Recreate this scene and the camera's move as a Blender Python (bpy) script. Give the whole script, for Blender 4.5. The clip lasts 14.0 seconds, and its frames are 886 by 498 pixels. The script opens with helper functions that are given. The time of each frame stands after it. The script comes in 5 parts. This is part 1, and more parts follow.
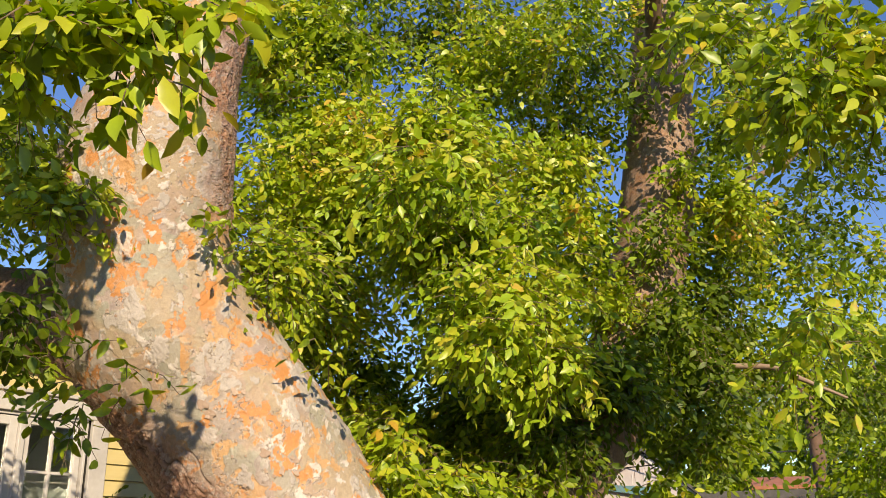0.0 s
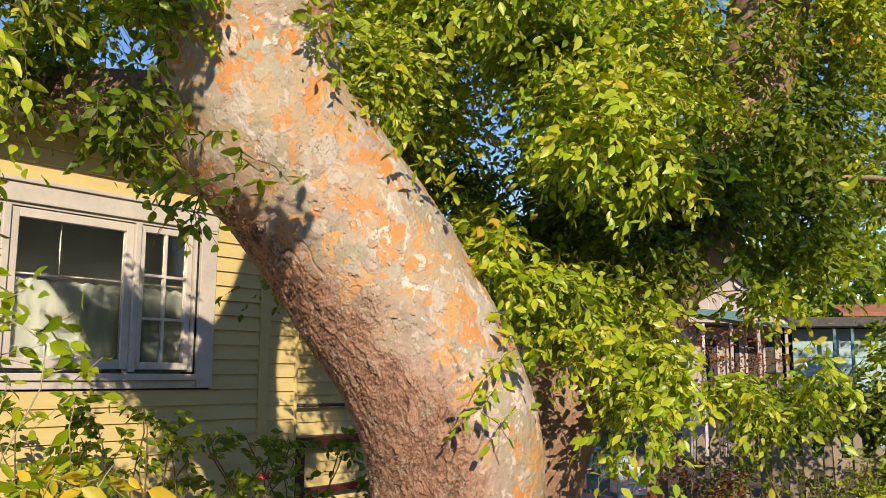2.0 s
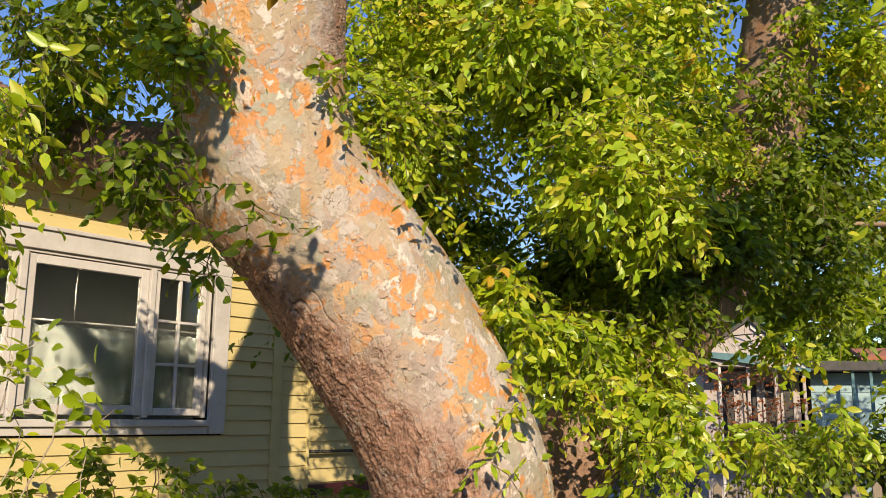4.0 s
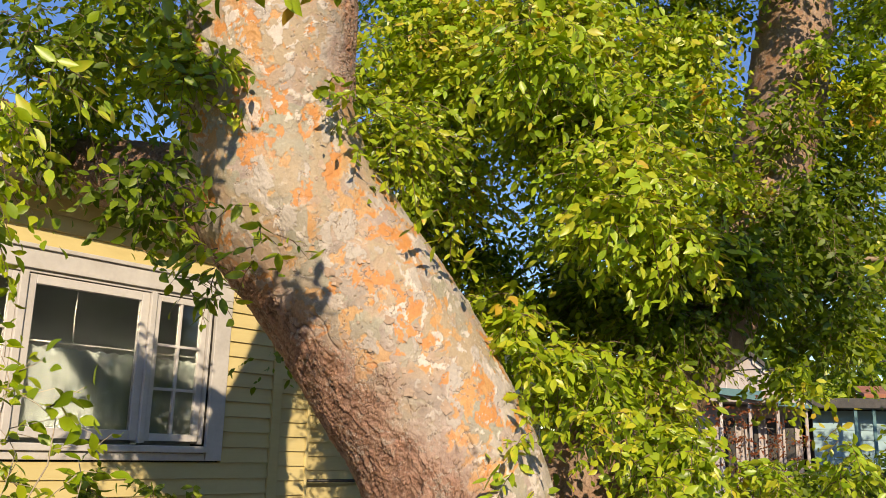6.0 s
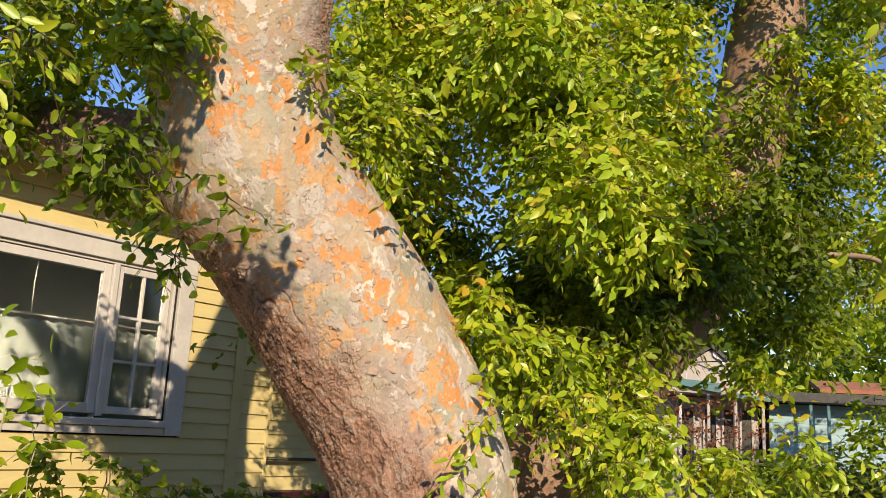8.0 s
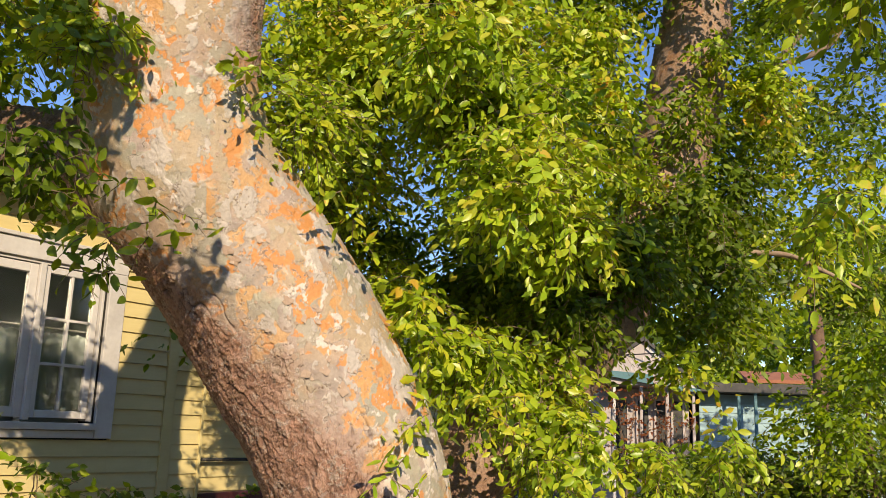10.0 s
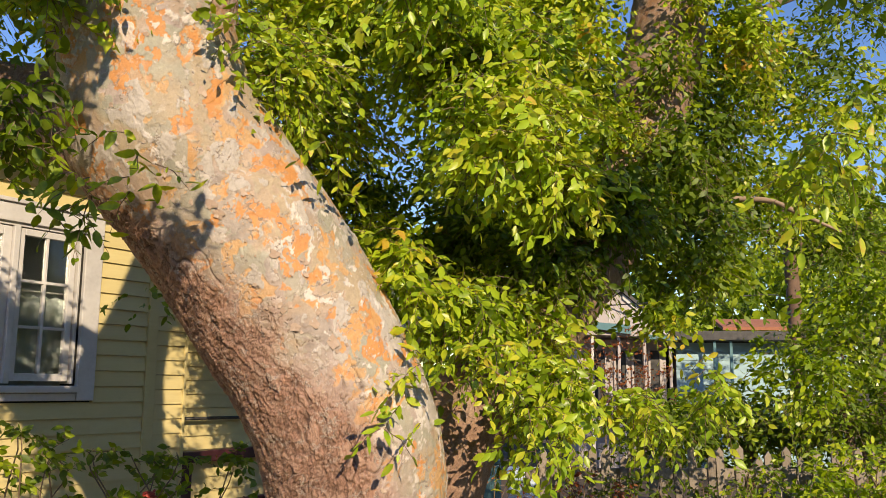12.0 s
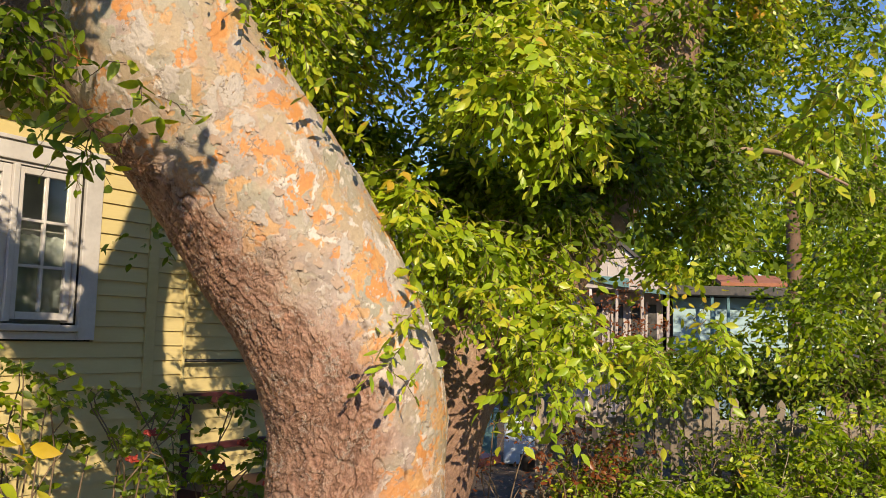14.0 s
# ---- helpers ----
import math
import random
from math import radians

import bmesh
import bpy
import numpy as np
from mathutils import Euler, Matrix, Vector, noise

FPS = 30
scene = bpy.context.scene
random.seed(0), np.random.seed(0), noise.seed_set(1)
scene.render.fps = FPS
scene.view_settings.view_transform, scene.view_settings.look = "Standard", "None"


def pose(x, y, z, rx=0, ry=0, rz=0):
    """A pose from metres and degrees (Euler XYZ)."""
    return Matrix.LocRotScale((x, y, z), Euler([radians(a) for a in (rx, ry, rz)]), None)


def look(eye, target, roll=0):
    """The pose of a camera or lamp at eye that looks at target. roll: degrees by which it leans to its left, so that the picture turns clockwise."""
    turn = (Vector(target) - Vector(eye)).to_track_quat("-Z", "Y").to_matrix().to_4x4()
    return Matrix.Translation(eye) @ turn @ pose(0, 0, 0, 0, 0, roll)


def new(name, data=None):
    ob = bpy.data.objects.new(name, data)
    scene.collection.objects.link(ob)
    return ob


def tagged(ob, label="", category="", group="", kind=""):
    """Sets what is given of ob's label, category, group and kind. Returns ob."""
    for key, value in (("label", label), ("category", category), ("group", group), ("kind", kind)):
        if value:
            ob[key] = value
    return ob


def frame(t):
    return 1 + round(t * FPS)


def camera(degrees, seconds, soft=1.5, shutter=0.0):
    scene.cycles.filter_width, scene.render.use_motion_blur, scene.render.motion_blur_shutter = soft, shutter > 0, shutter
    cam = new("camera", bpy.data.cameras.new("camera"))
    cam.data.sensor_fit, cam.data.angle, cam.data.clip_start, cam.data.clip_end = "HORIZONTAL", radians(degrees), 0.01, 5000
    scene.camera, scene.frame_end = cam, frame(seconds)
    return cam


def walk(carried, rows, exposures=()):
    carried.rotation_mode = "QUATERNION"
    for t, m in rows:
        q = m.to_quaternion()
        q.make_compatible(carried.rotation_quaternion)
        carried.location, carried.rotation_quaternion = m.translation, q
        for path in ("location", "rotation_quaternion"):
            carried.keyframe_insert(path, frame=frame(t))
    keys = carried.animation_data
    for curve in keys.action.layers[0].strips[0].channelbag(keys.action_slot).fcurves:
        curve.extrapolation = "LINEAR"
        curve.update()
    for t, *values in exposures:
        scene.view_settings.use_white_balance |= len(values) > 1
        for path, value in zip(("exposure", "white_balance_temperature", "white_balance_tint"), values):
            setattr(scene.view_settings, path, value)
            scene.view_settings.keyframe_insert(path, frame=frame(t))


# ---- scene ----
cam = camera(53.64, 14.0, soft=0.8)
PATH = [
    (0, (0.016, 0.005, 1.632), (-0.0063, 1.8947, 2.2880), -1.24),
    (0.5, (-0.011, 0.005, 1.562), (-0.1099, 1.9370, 2.0690), 0.73),
    (1, (-0.016, 0.004, 1.554), (-0.1916, 1.9451, 2.0022), 0.97),
    (1.5, (-0.019, 0.005, 1.559), (-0.2128, 1.9601, 1.9342), 0.23),
    (2, (-0.035, 0.021, 1.522), (-0.2619, 1.9878, 1.8063), 0.34),
    (2.5, (-0.043, 0.014, 1.524), (-0.3009, 1.9802, 1.7805), 0.65),
    (3, (-0.033, -0.005, 1.541), (-0.2947, 1.9567, 1.8305), 0.71),
    (3.5, (-0.016, -0.006, 1.547), (-0.2749, 1.9483, 1.8859), 0.38),
    (6, (-0.051, 0.047, 1.545), (-0.3091, 1.9799, 1.9888), 1.50),
    (6.5, (-0.056, 0.051, 1.536), (-0.3084, 1.9846, 1.9821), 2.36),
    (7, (-0.058, 0.064, 1.534), (-0.2981, 2.0007, 1.9738), 2.92),
    (7.5, (-0.061, 0.058, 1.541), (-0.2780, 2.0006, 1.9658), 3.15),
    (8, (-0.056, 0.069, 1.534), (-0.2409, 2.0171, 1.9456), 3.05),
    (10.5, (-0.037, 0.038, 1.560), (-0.0565, 1.9980, 1.9562), 1.51),
    (11, (-0.047, 0.066, 1.559), (-0.0484, 2.0307, 1.9352), 0.96),
    (11.5, (-0.076, 0.085, 1.561), (-0.0621, 2.0541, 1.9090), 0.62),
    (12, (-0.079, 0.074, 1.540), (-0.0635, 2.0504, 1.8478), 0.48),
    (12.5, (-0.092, 0.100, 1.535), (-0.0816, 2.0818, 1.8047), 0.53),
    (13, (-0.080, 0.093, 1.530), (-0.0761, 2.0786, 1.7650), 0.78),
    (13.5, (-0.089, 0.108, 1.530), (-0.0823, 2.0971, 1.7392), 1.10),
    (14, (-0.099, 0.102, 1.511), (-0.0785, 2.0924, 1.7099), 1.59),
]
walk(cam, [(t, look(eye, target, roll)) for t, eye, target, roll in PATH], [(0, 0.24, 7600, 13), (1.0, 0.18, 7500, 13), (14, 0.18, 7500, 13)])

# ---- world, sun ----
SUN = Vector((0.305, -0.87, 0.39)).normalized()
world = bpy.data.worlds.new("sky")
scene.world = world
world.use_nodes = True
wn = world.node_tree.nodes
sky = wn.new("ShaderNodeTexSky")
sky.sky_type = "NISHITA"
sky.sun_disc = False
sky.sun_elevation = math.asin(SUN.z)
sky.sun_rotation = math.atan2(SUN.x, SUN.y)
sky.air_density = 1.0
sky.dust_density = 0.0
sky.ozone_density = 3.0
wn["Background"].inputs["Strength"].default_value = 0.165
tone = wn.new("ShaderNodeHueSaturation")
tone.inputs["Saturation"].default_value = 1.2
tone.inputs["Hue"].default_value = 0.515
world.node_tree.links.new(sky.outputs[0], tone.inputs["Color"])
world.node_tree.links.new(tone.outputs[0], wn["Background"].inputs["Color"])
sun_data = bpy.data.lights.new("sun", "SUN")
sun_data.energy = 4.8
sun_data.angle = radians(0.5)
sun_data.color = (1.0, 0.89, 0.70)
sun = new("sun", sun_data)
sun.matrix_world = look((0, 0, 0), -SUN)

# ---- materials ----
def mat(name):
    m = bpy.data.materials.new(name)
    m.use_nodes = True
    nt = m.node_tree
    return m, nt, nt.nodes["Principled BSDF"]


def node(nt, kind, **values):
    n = nt.nodes.new(kind)
    for key, value in values.items():
        key = key.replace("_", " ")
        n.inputs[key].default_value = value
    return n


def ramp(nt, fac, stops, constant=False):
    r = nt.nodes.new("ShaderNodeValToRGB")
    if constant:
        r.color_ramp.interpolation = "CONSTANT"
    els = r.color_ramp.elements
    while len(els) < len(stops):
        els.new(0.5)
    for e, (p, c) in zip(els, stops):
        e.position = p
        e.color = (*c, 1)
    nt.links.new(fac, r.inputs["Fac"])
    return r.outputs["Color"]


def mixed(nt, fac, a, b, blend="MIX"):
    m = nt.nodes.new("ShaderNodeMix")
    m.data_type = "RGBA"
    m.blend_type = blend
    for value, socket in ((fac, m.inputs[0]), (a, m.inputs[6]), (b, m.inputs[7])):
        if isinstance(value, (float, int)):
            socket.default_value = value
        elif isinstance(value, tuple):
            socket.default_value = (*value, 1)
        else:
            nt.links.new(value, socket)
    return m.outputs[2]


def grain(nt, scale, detail=4.0, rough=0.6, stretch=None, coords="Object"):
    tc = nt.nodes.new("ShaderNodeTexCoord")
    out = tc.outputs[coords]
    if stretch:
        mp = nt.nodes.new("ShaderNodeMapping")
        mp.inputs["Scale"].default_value = stretch
        nt.links.new(out, mp.inputs["Vector"])
        out = mp.outputs[0]
    n = node(nt, "ShaderNodeTexNoise", Scale=scale, Detail=detail, Roughness=rough)
    nt.links.new(out, n.inputs["Vector"])
    return n.outputs["Fac"]


def bumped(nt, bsdf, fac, strength, distance):
    b = node(nt, "ShaderNodeBump", Strength=strength, Distance=distance)
    nt.links.new(fac, b.inputs["Height"])
    nt.links.new(b.outputs[0], bsdf.inputs["Normal"])


def surface(name, dark, light, scale, rough=0.7, stretch=None, bump=0.3, dist=0.004, fine=6.0, metallic=0.0, random=0.0, coords="Object", spec=0.5):
    """A two-tone surface with grain at two sizes, and random tint per piece."""
    m, nt, b = mat(name)
    big = grain(nt, scale, 5, 0.6, stretch, coords)
    small = grain(nt, scale * fine, 4, 0.65, stretch, coords)
    col = ramp(nt, big, [(0.3, dark), (0.7, light)])
    col = mixed(nt, 0.35, col, ramp(nt, small, [(0.3, dark), (0.72, light)]))
    if random:
        info = nt.nodes.new("ShaderNodeObjectInfo")
        col = mixed(nt, random, col, ramp(nt, info.outputs["Random"], [(0, dark), (1, light)]))
    nt.links.new(col, b.inputs["Base Color"])
    b.inputs["Roughness"].default_value = rough
    b.inputs["Metallic"].default_value = metallic
    b.inputs["Specular IOR Level"].default_value = spec
    bumped(nt, b, small, bump, dist)
    return m


def leaf_material(name, stops, glow, rough=0.36):
    """Leaf blades: varied per leaf, slightly shiny, letting light through."""
    m, nt, b = mat(name)
    geo = nt.nodes.new("ShaderNodeNewGeometry")
    n = grain(nt, 2.3, 2, 0.5)
    mth = nt.nodes.new("ShaderNodeMath")
    mth.operation = "MULTIPLY_ADD"
    mth.inputs[1].default_value = 0.6
    info = nt.nodes.new("ShaderNodeObjectInfo")
    both = nt.nodes.new("ShaderNodeMath")
    both.operation = "ADD"
    nt.links.new(geo.outputs["Random Per Island"], both.inputs[0])
    nt.links.new(info.outputs["Random"], both.inputs[1])
    frac = nt.nodes.new("ShaderNodeMath")
    frac.operation = "FRACT"
    nt.links.new(both.outputs[0], frac.inputs[0])
    nt.links.new(frac.outputs[0], mth.inputs[0])
    sub = nt.nodes.new("ShaderNodeMath")
    sub.operation = "MULTIPLY_ADD"
    sub.inputs[1].default_value = 1.1
    sub.inputs[2].default_value = -0.36
    nt.links.new(n, sub.inputs[0])
    nt.links.new(sub.outputs[0], mth.inputs[2])
    col = ramp(nt, mth.outputs[0], stops)
    spots = grain(nt, 90, 3, 0.6)
    col = mixed(nt, 0.12, col, ramp(nt, spots, [(0.35, (0.06, 0.08, 0.01)), (0.6, (0.5, 0.5, 0.12))]), "SOFT_LIGHT")
    nt.links.new(col, b.inputs["Base Color"])
    b.inputs["Roughness"].default_value = rough
    b.inputs["Specular IOR Level"].default_value = 0.5
    tr = nt.nodes.new("ShaderNodeBsdfTranslucent")
    nt.links.new(mixed(nt, 1.0, col, glow, "MULTIPLY"), tr.inputs["Color"])
    mx = nt.nodes.new("ShaderNodeMixShader")
    mx.inputs[0].default_value = 0.36
    nt.links.new(b.outputs[0], mx.inputs[1])
    nt.links.new(tr.outputs[0], mx.inputs[2])
    nt.links.new(mx.outputs[0], nt.nodes["Material Output"].inputs["Surface"])
    return m


def bark_material(name="elm_bark", old=0.0):
    """Flaking elm bark: each plate's own colour, with grain, pores and fine splits on it."""
    m, nt, b = mat(name)

    def attr(name, out="Fac"):
        a = nt.nodes.new("ShaderNodeAttribute")
        a.attribute_name = name
        return a.outputs[out]

    def curve(value, a, b, lo, hi):
        r = nt.nodes.new("ShaderNodeMapRange")
        for k, x in zip((1, 2, 3, 4), (a, b, lo, hi)):
            r.inputs[k].default_value = x
        nt.links.new(value, r.inputs[0])
        return r.outputs[0]

    def maths(kind, a, b_, c=None):
        mm = nt.nodes.new("ShaderNodeMath")
        mm.operation = kind
        for i, v in enumerate((a, b_, c)):
            if isinstance(v, float):
                mm.inputs[i].default_value = v
            elif v is not None:
                nt.links.new(v, mm.inputs[i])
        return mm.outputs[0]

    cloud = grain(nt, 26, 5, 0.7)
    fine = grain(nt, 95, 5, 0.72)
    pores = grain(nt, 330, 3, 0.7)
    col = attr("tone", "Color")
    rough = attr("rough")
    # thin scales: many small splits with pale lips
    tc = nt.nodes.new("ShaderNodeTexCoord")
    bend = node(nt, "ShaderNodeTexNoise", Scale=38.0, Detail=5.0, Roughness=0.7)
    nt.links.new(tc.outputs["Object"], bend.inputs["Vector"])
    moved = nt.nodes.new("ShaderNodeVectorMath")
    moved.operation = "MULTIPLY_ADD"
    moved.inputs[1].default_value = (0.05, 0.05, 0.05)
    nt.links.new(bend.outputs["Color"], moved.inputs[0])
    nt.links.new(tc.outputs["Object"], moved.inputs[2])
    split = nt.nodes.new("ShaderNodeTexVoronoi")
    split.feature = "DISTANCE_TO_EDGE"
    split.inputs["Scale"].default_value = 34.0
    nt.links.new(moved.outputs[0], split.inputs["Vector"])
    some = maths("MULTIPLY", curve(grain(nt, 9, 3, 0.6), 0.46, 0.56, 0.0, 1.0), curve(grain(nt, 40, 2, 0.5), 0.48, 0.54, 0.0, 1.0))
    line = maths("MULTIPLY", curve(split.outputs["Distance"], 0.0, 0.045, 1.0, 0.0), some)
    lip = maths("MULTIPLY", curve(split.outputs["Distance"], 0.03, 0.14, 0.6, 0.0), some)
    col = mixed(nt, lip, col, (0.66, 0.57, 0.48))
    col = mixed(nt, maths("MULTIPLY", line, 0.7), col, (0.16, 0.09, 0.055))
    col = mixed(nt, 0.34, col, ramp(nt, cloud, [(0.25, (0.30, 0.30, 0.30)), (0.75, (0.70, 0.70, 0.70))]), "OVERLAY")
    col = mixed(nt, 0.30, col, ramp(nt, fine, [(0.25, (0.22, 0.22, 0.22)), (0.72, (0.74, 0.74, 0.74))]), "OVERLAY")
    if old:
        col = mixed(nt, old, col, ramp(nt, fine, [(0.25, (0.10, 0.055, 0.035)), (0.5, (0.25, 0.145, 0.095)), (0.75, (0.40, 0.26, 0.18))]))
    nt.links.new(col, b.inputs["Base Color"])
    b.inputs["Roughness"].default_value = 0.60
    b.inputs["Specular IOR Level"].default_value = 0.45
    # relief: grain everywhere, a coarse crust where the bark is old
    high = maths("MULTIPLY_ADD", pores, 0.45, fine)
    high = maths("MULTIPLY_ADD", line, -1.3, high)
    crust = maths("MULTIPLY", grain(nt, 70, 7, 0.78, (1, 1, 0.6)), rough)
    high = maths("MULTIPLY_ADD", crust, 4.5, high)
    bumped(nt, b, high, 0.75, 0.0022)
    return m


BARK = bark_material()
# brown bark, darkened further to carry the shade on second stem and limb
BROWN_SHADE_BARK = bark_material("brown_shaded_elm_bark", 0.8)
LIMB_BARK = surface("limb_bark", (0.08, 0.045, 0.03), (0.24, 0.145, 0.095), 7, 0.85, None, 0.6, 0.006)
# paler than the other limbs' bark: sunlight on one side limb, put into colour
SUNLIT_BARK = surface("sunlit_limb_bark", (0.26, 0.17, 0.11), (0.52, 0.37, 0.26), 6, 0.85, None, 0.6, 0.006)
TWIG = surface("twig_bark", (0.10, 0.065, 0.04), (0.26, 0.18, 0.11), 30, 0.8)
PALE_TWIG = surface("pale_twig", (0.32, 0.25, 0.17), (0.52, 0.43, 0.32), 30, 0.8)
LEAF = leaf_material("elm_leaf", [(0.0, (0.08, 0.13, 0.014)), (0.22, (0.21, 0.31, 0.022)), (0.52, (0.42, 0.54, 0.034)), (0.80, (0.60, 0.57, 0.048)), (0.95, (0.62, 0.34, 0.06))], (1.1, 1.2, 0.4))
LEAF_YELLOW = leaf_material("yellowing_leaf", [(0.0, (0.20, 0.34, 0.022)), (0.4, (0.40, 0.55, 0.038)), (0.80, (0.59, 0.58, 0.06)), (0.97, (0.64, 0.40, 0.07))], (1.1, 1.1, 0.4))
LEAF_AUTUMN = leaf_material("autumn_leaf", [(0.0, (0.34, 0.40, 0.03)), (0.35, (0.60, 0.52, 0.05)), (0.75, (0.72, 0.52, 0.05)), (0.97, (0.50, 0.28, 0.07))], (1.1, 1.0, 0.4))
# shade of inner elm foliage put into the colour; also dark bushes and woods
LEAF_DARK_SHADED = leaf_material("dark_and_shaded_leaf", [(0.0, (0.06, 0.10, 0.006)), (0.5, (0.14, 0.22, 0.010)), (0.9, (0.34, 0.41, 0.015))], (1.2, 1.3, 0.4), 0.5)
LEAF_SHRUB = leaf_material("shrub_leaf", [(0.0, (0.09, 0.16, 0.006)), (0.5, (0.26, 0.37, 0.012)), (0.9, (0.54, 0.58, 0.035))], (1.2, 1.3, 0.5))
LEAF_RED = leaf_material("russet_leaf", [(0.0, (0.16, 0.04, 0.015)), (0.5, (0.30, 0.09, 0.03)), (0.9, (0.38, 0.19, 0.07))], (1.4, 1.2, 1.0))
YELLOW = surface("yellow_paint", (0.55, 0.44, 0.195), (0.67, 0.555, 0.265), 3.0, 0.55, (1, 1, 4), 0.15, 0.002, random=0.3)
WHITE = surface("white_paint", (0.46, 0.43, 0.405), (0.66, 0.63, 0.60), 6.0, 0.5, None, 0.15, 0.002, random=0.2)
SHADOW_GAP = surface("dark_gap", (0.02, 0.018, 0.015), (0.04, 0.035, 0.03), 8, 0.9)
INTERIOR = surface("room_paint", (0.50, 0.53, 0.55), (0.60, 0.63, 0.65), 2, 0.8)
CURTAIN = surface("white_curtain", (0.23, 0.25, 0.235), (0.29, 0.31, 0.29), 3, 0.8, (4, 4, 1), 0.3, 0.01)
MAROON = surface("maroon_paint", (0.045, 0.012, 0.014), (0.085, 0.022, 0.022), 8, 0.45, None, 0.2, 0.002)
WEATHERED = surface("weathered_wood", (0.14, 0.11, 0.085), (0.34, 0.28, 0.22), 10, 0.85, (6, 6, 1), 0.4, 0.003, random=0.5)
SOIL = surface("soil", (0.05, 0.035, 0.022), (0.17, 0.115, 0.07), 1.6, 0.95, None, 0.8, 0.02, 9.0)
LITTER = leaf_material("fallen_leaf", [(0.0, (0.12, 0.06, 0.03)), (0.5, (0.28, 0.14, 0.06)), (0.9, (0.40, 0.27, 0.12))], (1.0, 0.9, 0.7))
TEAL = surface("teal_paint", (0.05, 0.15, 0.17), (0.09, 0.22, 0.24), 5, 0.5)
PINKISH = surface("pale_pink_boards", (0.38, 0.33, 0.31), (0.54, 0.48, 0.46), 3, 0.7, None, 0.2, 0.003, random=0.3)
PALE_BLUE = surface("pale_blue_boards", (0.25, 0.40, 0.44), (0.34, 0.50, 0.54), 3, 0.6, None, 0.2, 0.003, random=0.3)
DARK_ROOF = surface("dark_roofing", (0.05, 0.05, 0.05), (0.12, 0.11, 0.10), 8, 0.9)
DARK_METAL = surface("dark_metal", (0.03, 0.03, 0.03), (0.08, 0.075, 0.07), 12, 0.5, metallic=0.5)
TERRACOTTA = surface("terracotta", (0.35, 0.13, 0.07), (0.48, 0.20, 0.11), 9, 0.8)
BOX_WHITE = surface("white_plastic", (0.55, 0.66, 0.78), (0.68, 0.78, 0.88), 5, 0.4)
PETAL = surface("red_petal", (0.30, 0.025, 0.02), (0.42, 0.06, 0.04), 20, 0.6)


def glass_material():
    m, nt, b = mat("window_glass")
    b.inputs["Base Color"].default_value = (0.92, 0.96, 0.95, 1)
    b.inputs["Roughness"].default_value = 0.02
    b.inputs["Transmission Weight"].default_value = 1.0
    b.inputs["IOR"].default_value = 1.45
    bumped(nt, b, grain(nt, 5, 2, 0.5), 0.04, 0.01)
    return m


GLASS = glass_material()


# ---- building helpers ----
def mesh_from(name, verts, faces, material, smooth=False):
    me = bpy.data.meshes.new(name)
    me.from_pydata(verts, [], faces)
    me.materials.append(material)
    if smooth:
        me.polygons.foreach_set("use_smooth", [True] * len(me.polygons))
    me.update()
    return me


def child(name, me, parent, label="", m=None):
    ob = new(name, me)
    ob.parent = parent
    if m is not None:
        ob.matrix_basis = m
    return tagged(ob, label) if label else ob


def part(name, bm, material, parent, label="", smooth=False, m=None):
    me = bpy.data.meshes.new(name)
    bm.to_mesh(me)
    bm.free()
    me.materials.append(material)
    if smooth:
        me.polygons.foreach_set("use_smooth", [True] * len(me.polygons))
    return child(name, me, parent, label, m)


def empty(name, m, label, category, group="", kind=""):
    ob = new(name)
    ob.matrix_basis = m
    return tagged(ob, label, category, group, kind)


def box(bm, x0, x1, y0, y1, z0, z1, bevel=0.0):
    made = bmesh.ops.create_cube(bm, size=1.0, matrix=Matrix.Translation(((x0 + x1) / 2, (y0 + y1) / 2, (z0 + z1) / 2)) @ Matrix.Diagonal((x1 - x0, y1 - y0, z1 - z0, 1)))
    if bevel:
        es = list({e for v in made["verts"] for e in v.link_edges})
        bmesh.ops.bevel(bm, geom=es, offset=bevel, segments=2, affect="EDGES", profile=0.5)


def boxed(name, material, parent, x0, x1, y0, y1, z0, z1, bevel=0.004, label=""):
    bm = bmesh.new()
    box(bm, x0, x1, y0, y1, z0, z1, bevel)
    return part(name, bm, material, parent, label)


def spline(points, n):
    """Points along a smooth curve through the given ones (any width of row)."""
    p = np.array(points, float)
    p = np.vstack([2 * p[0] - p[1], p, 2 * p[-1] - p[-2]])
    out = []
    segs = len(p) - 3
    for k in range(n):
        x = k / (n - 1) * segs
        i = min(int(x), segs - 1)
        u = x - i
        a, b, c, d = p[i:i + 4]
        out.append(0.5 * (2 * b + (c - a) * u + (2 * a - 5 * b + 4 * c - d) * u * u + (3 * b - a - 3 * c + d) * u ** 3))
    return np.array(out)


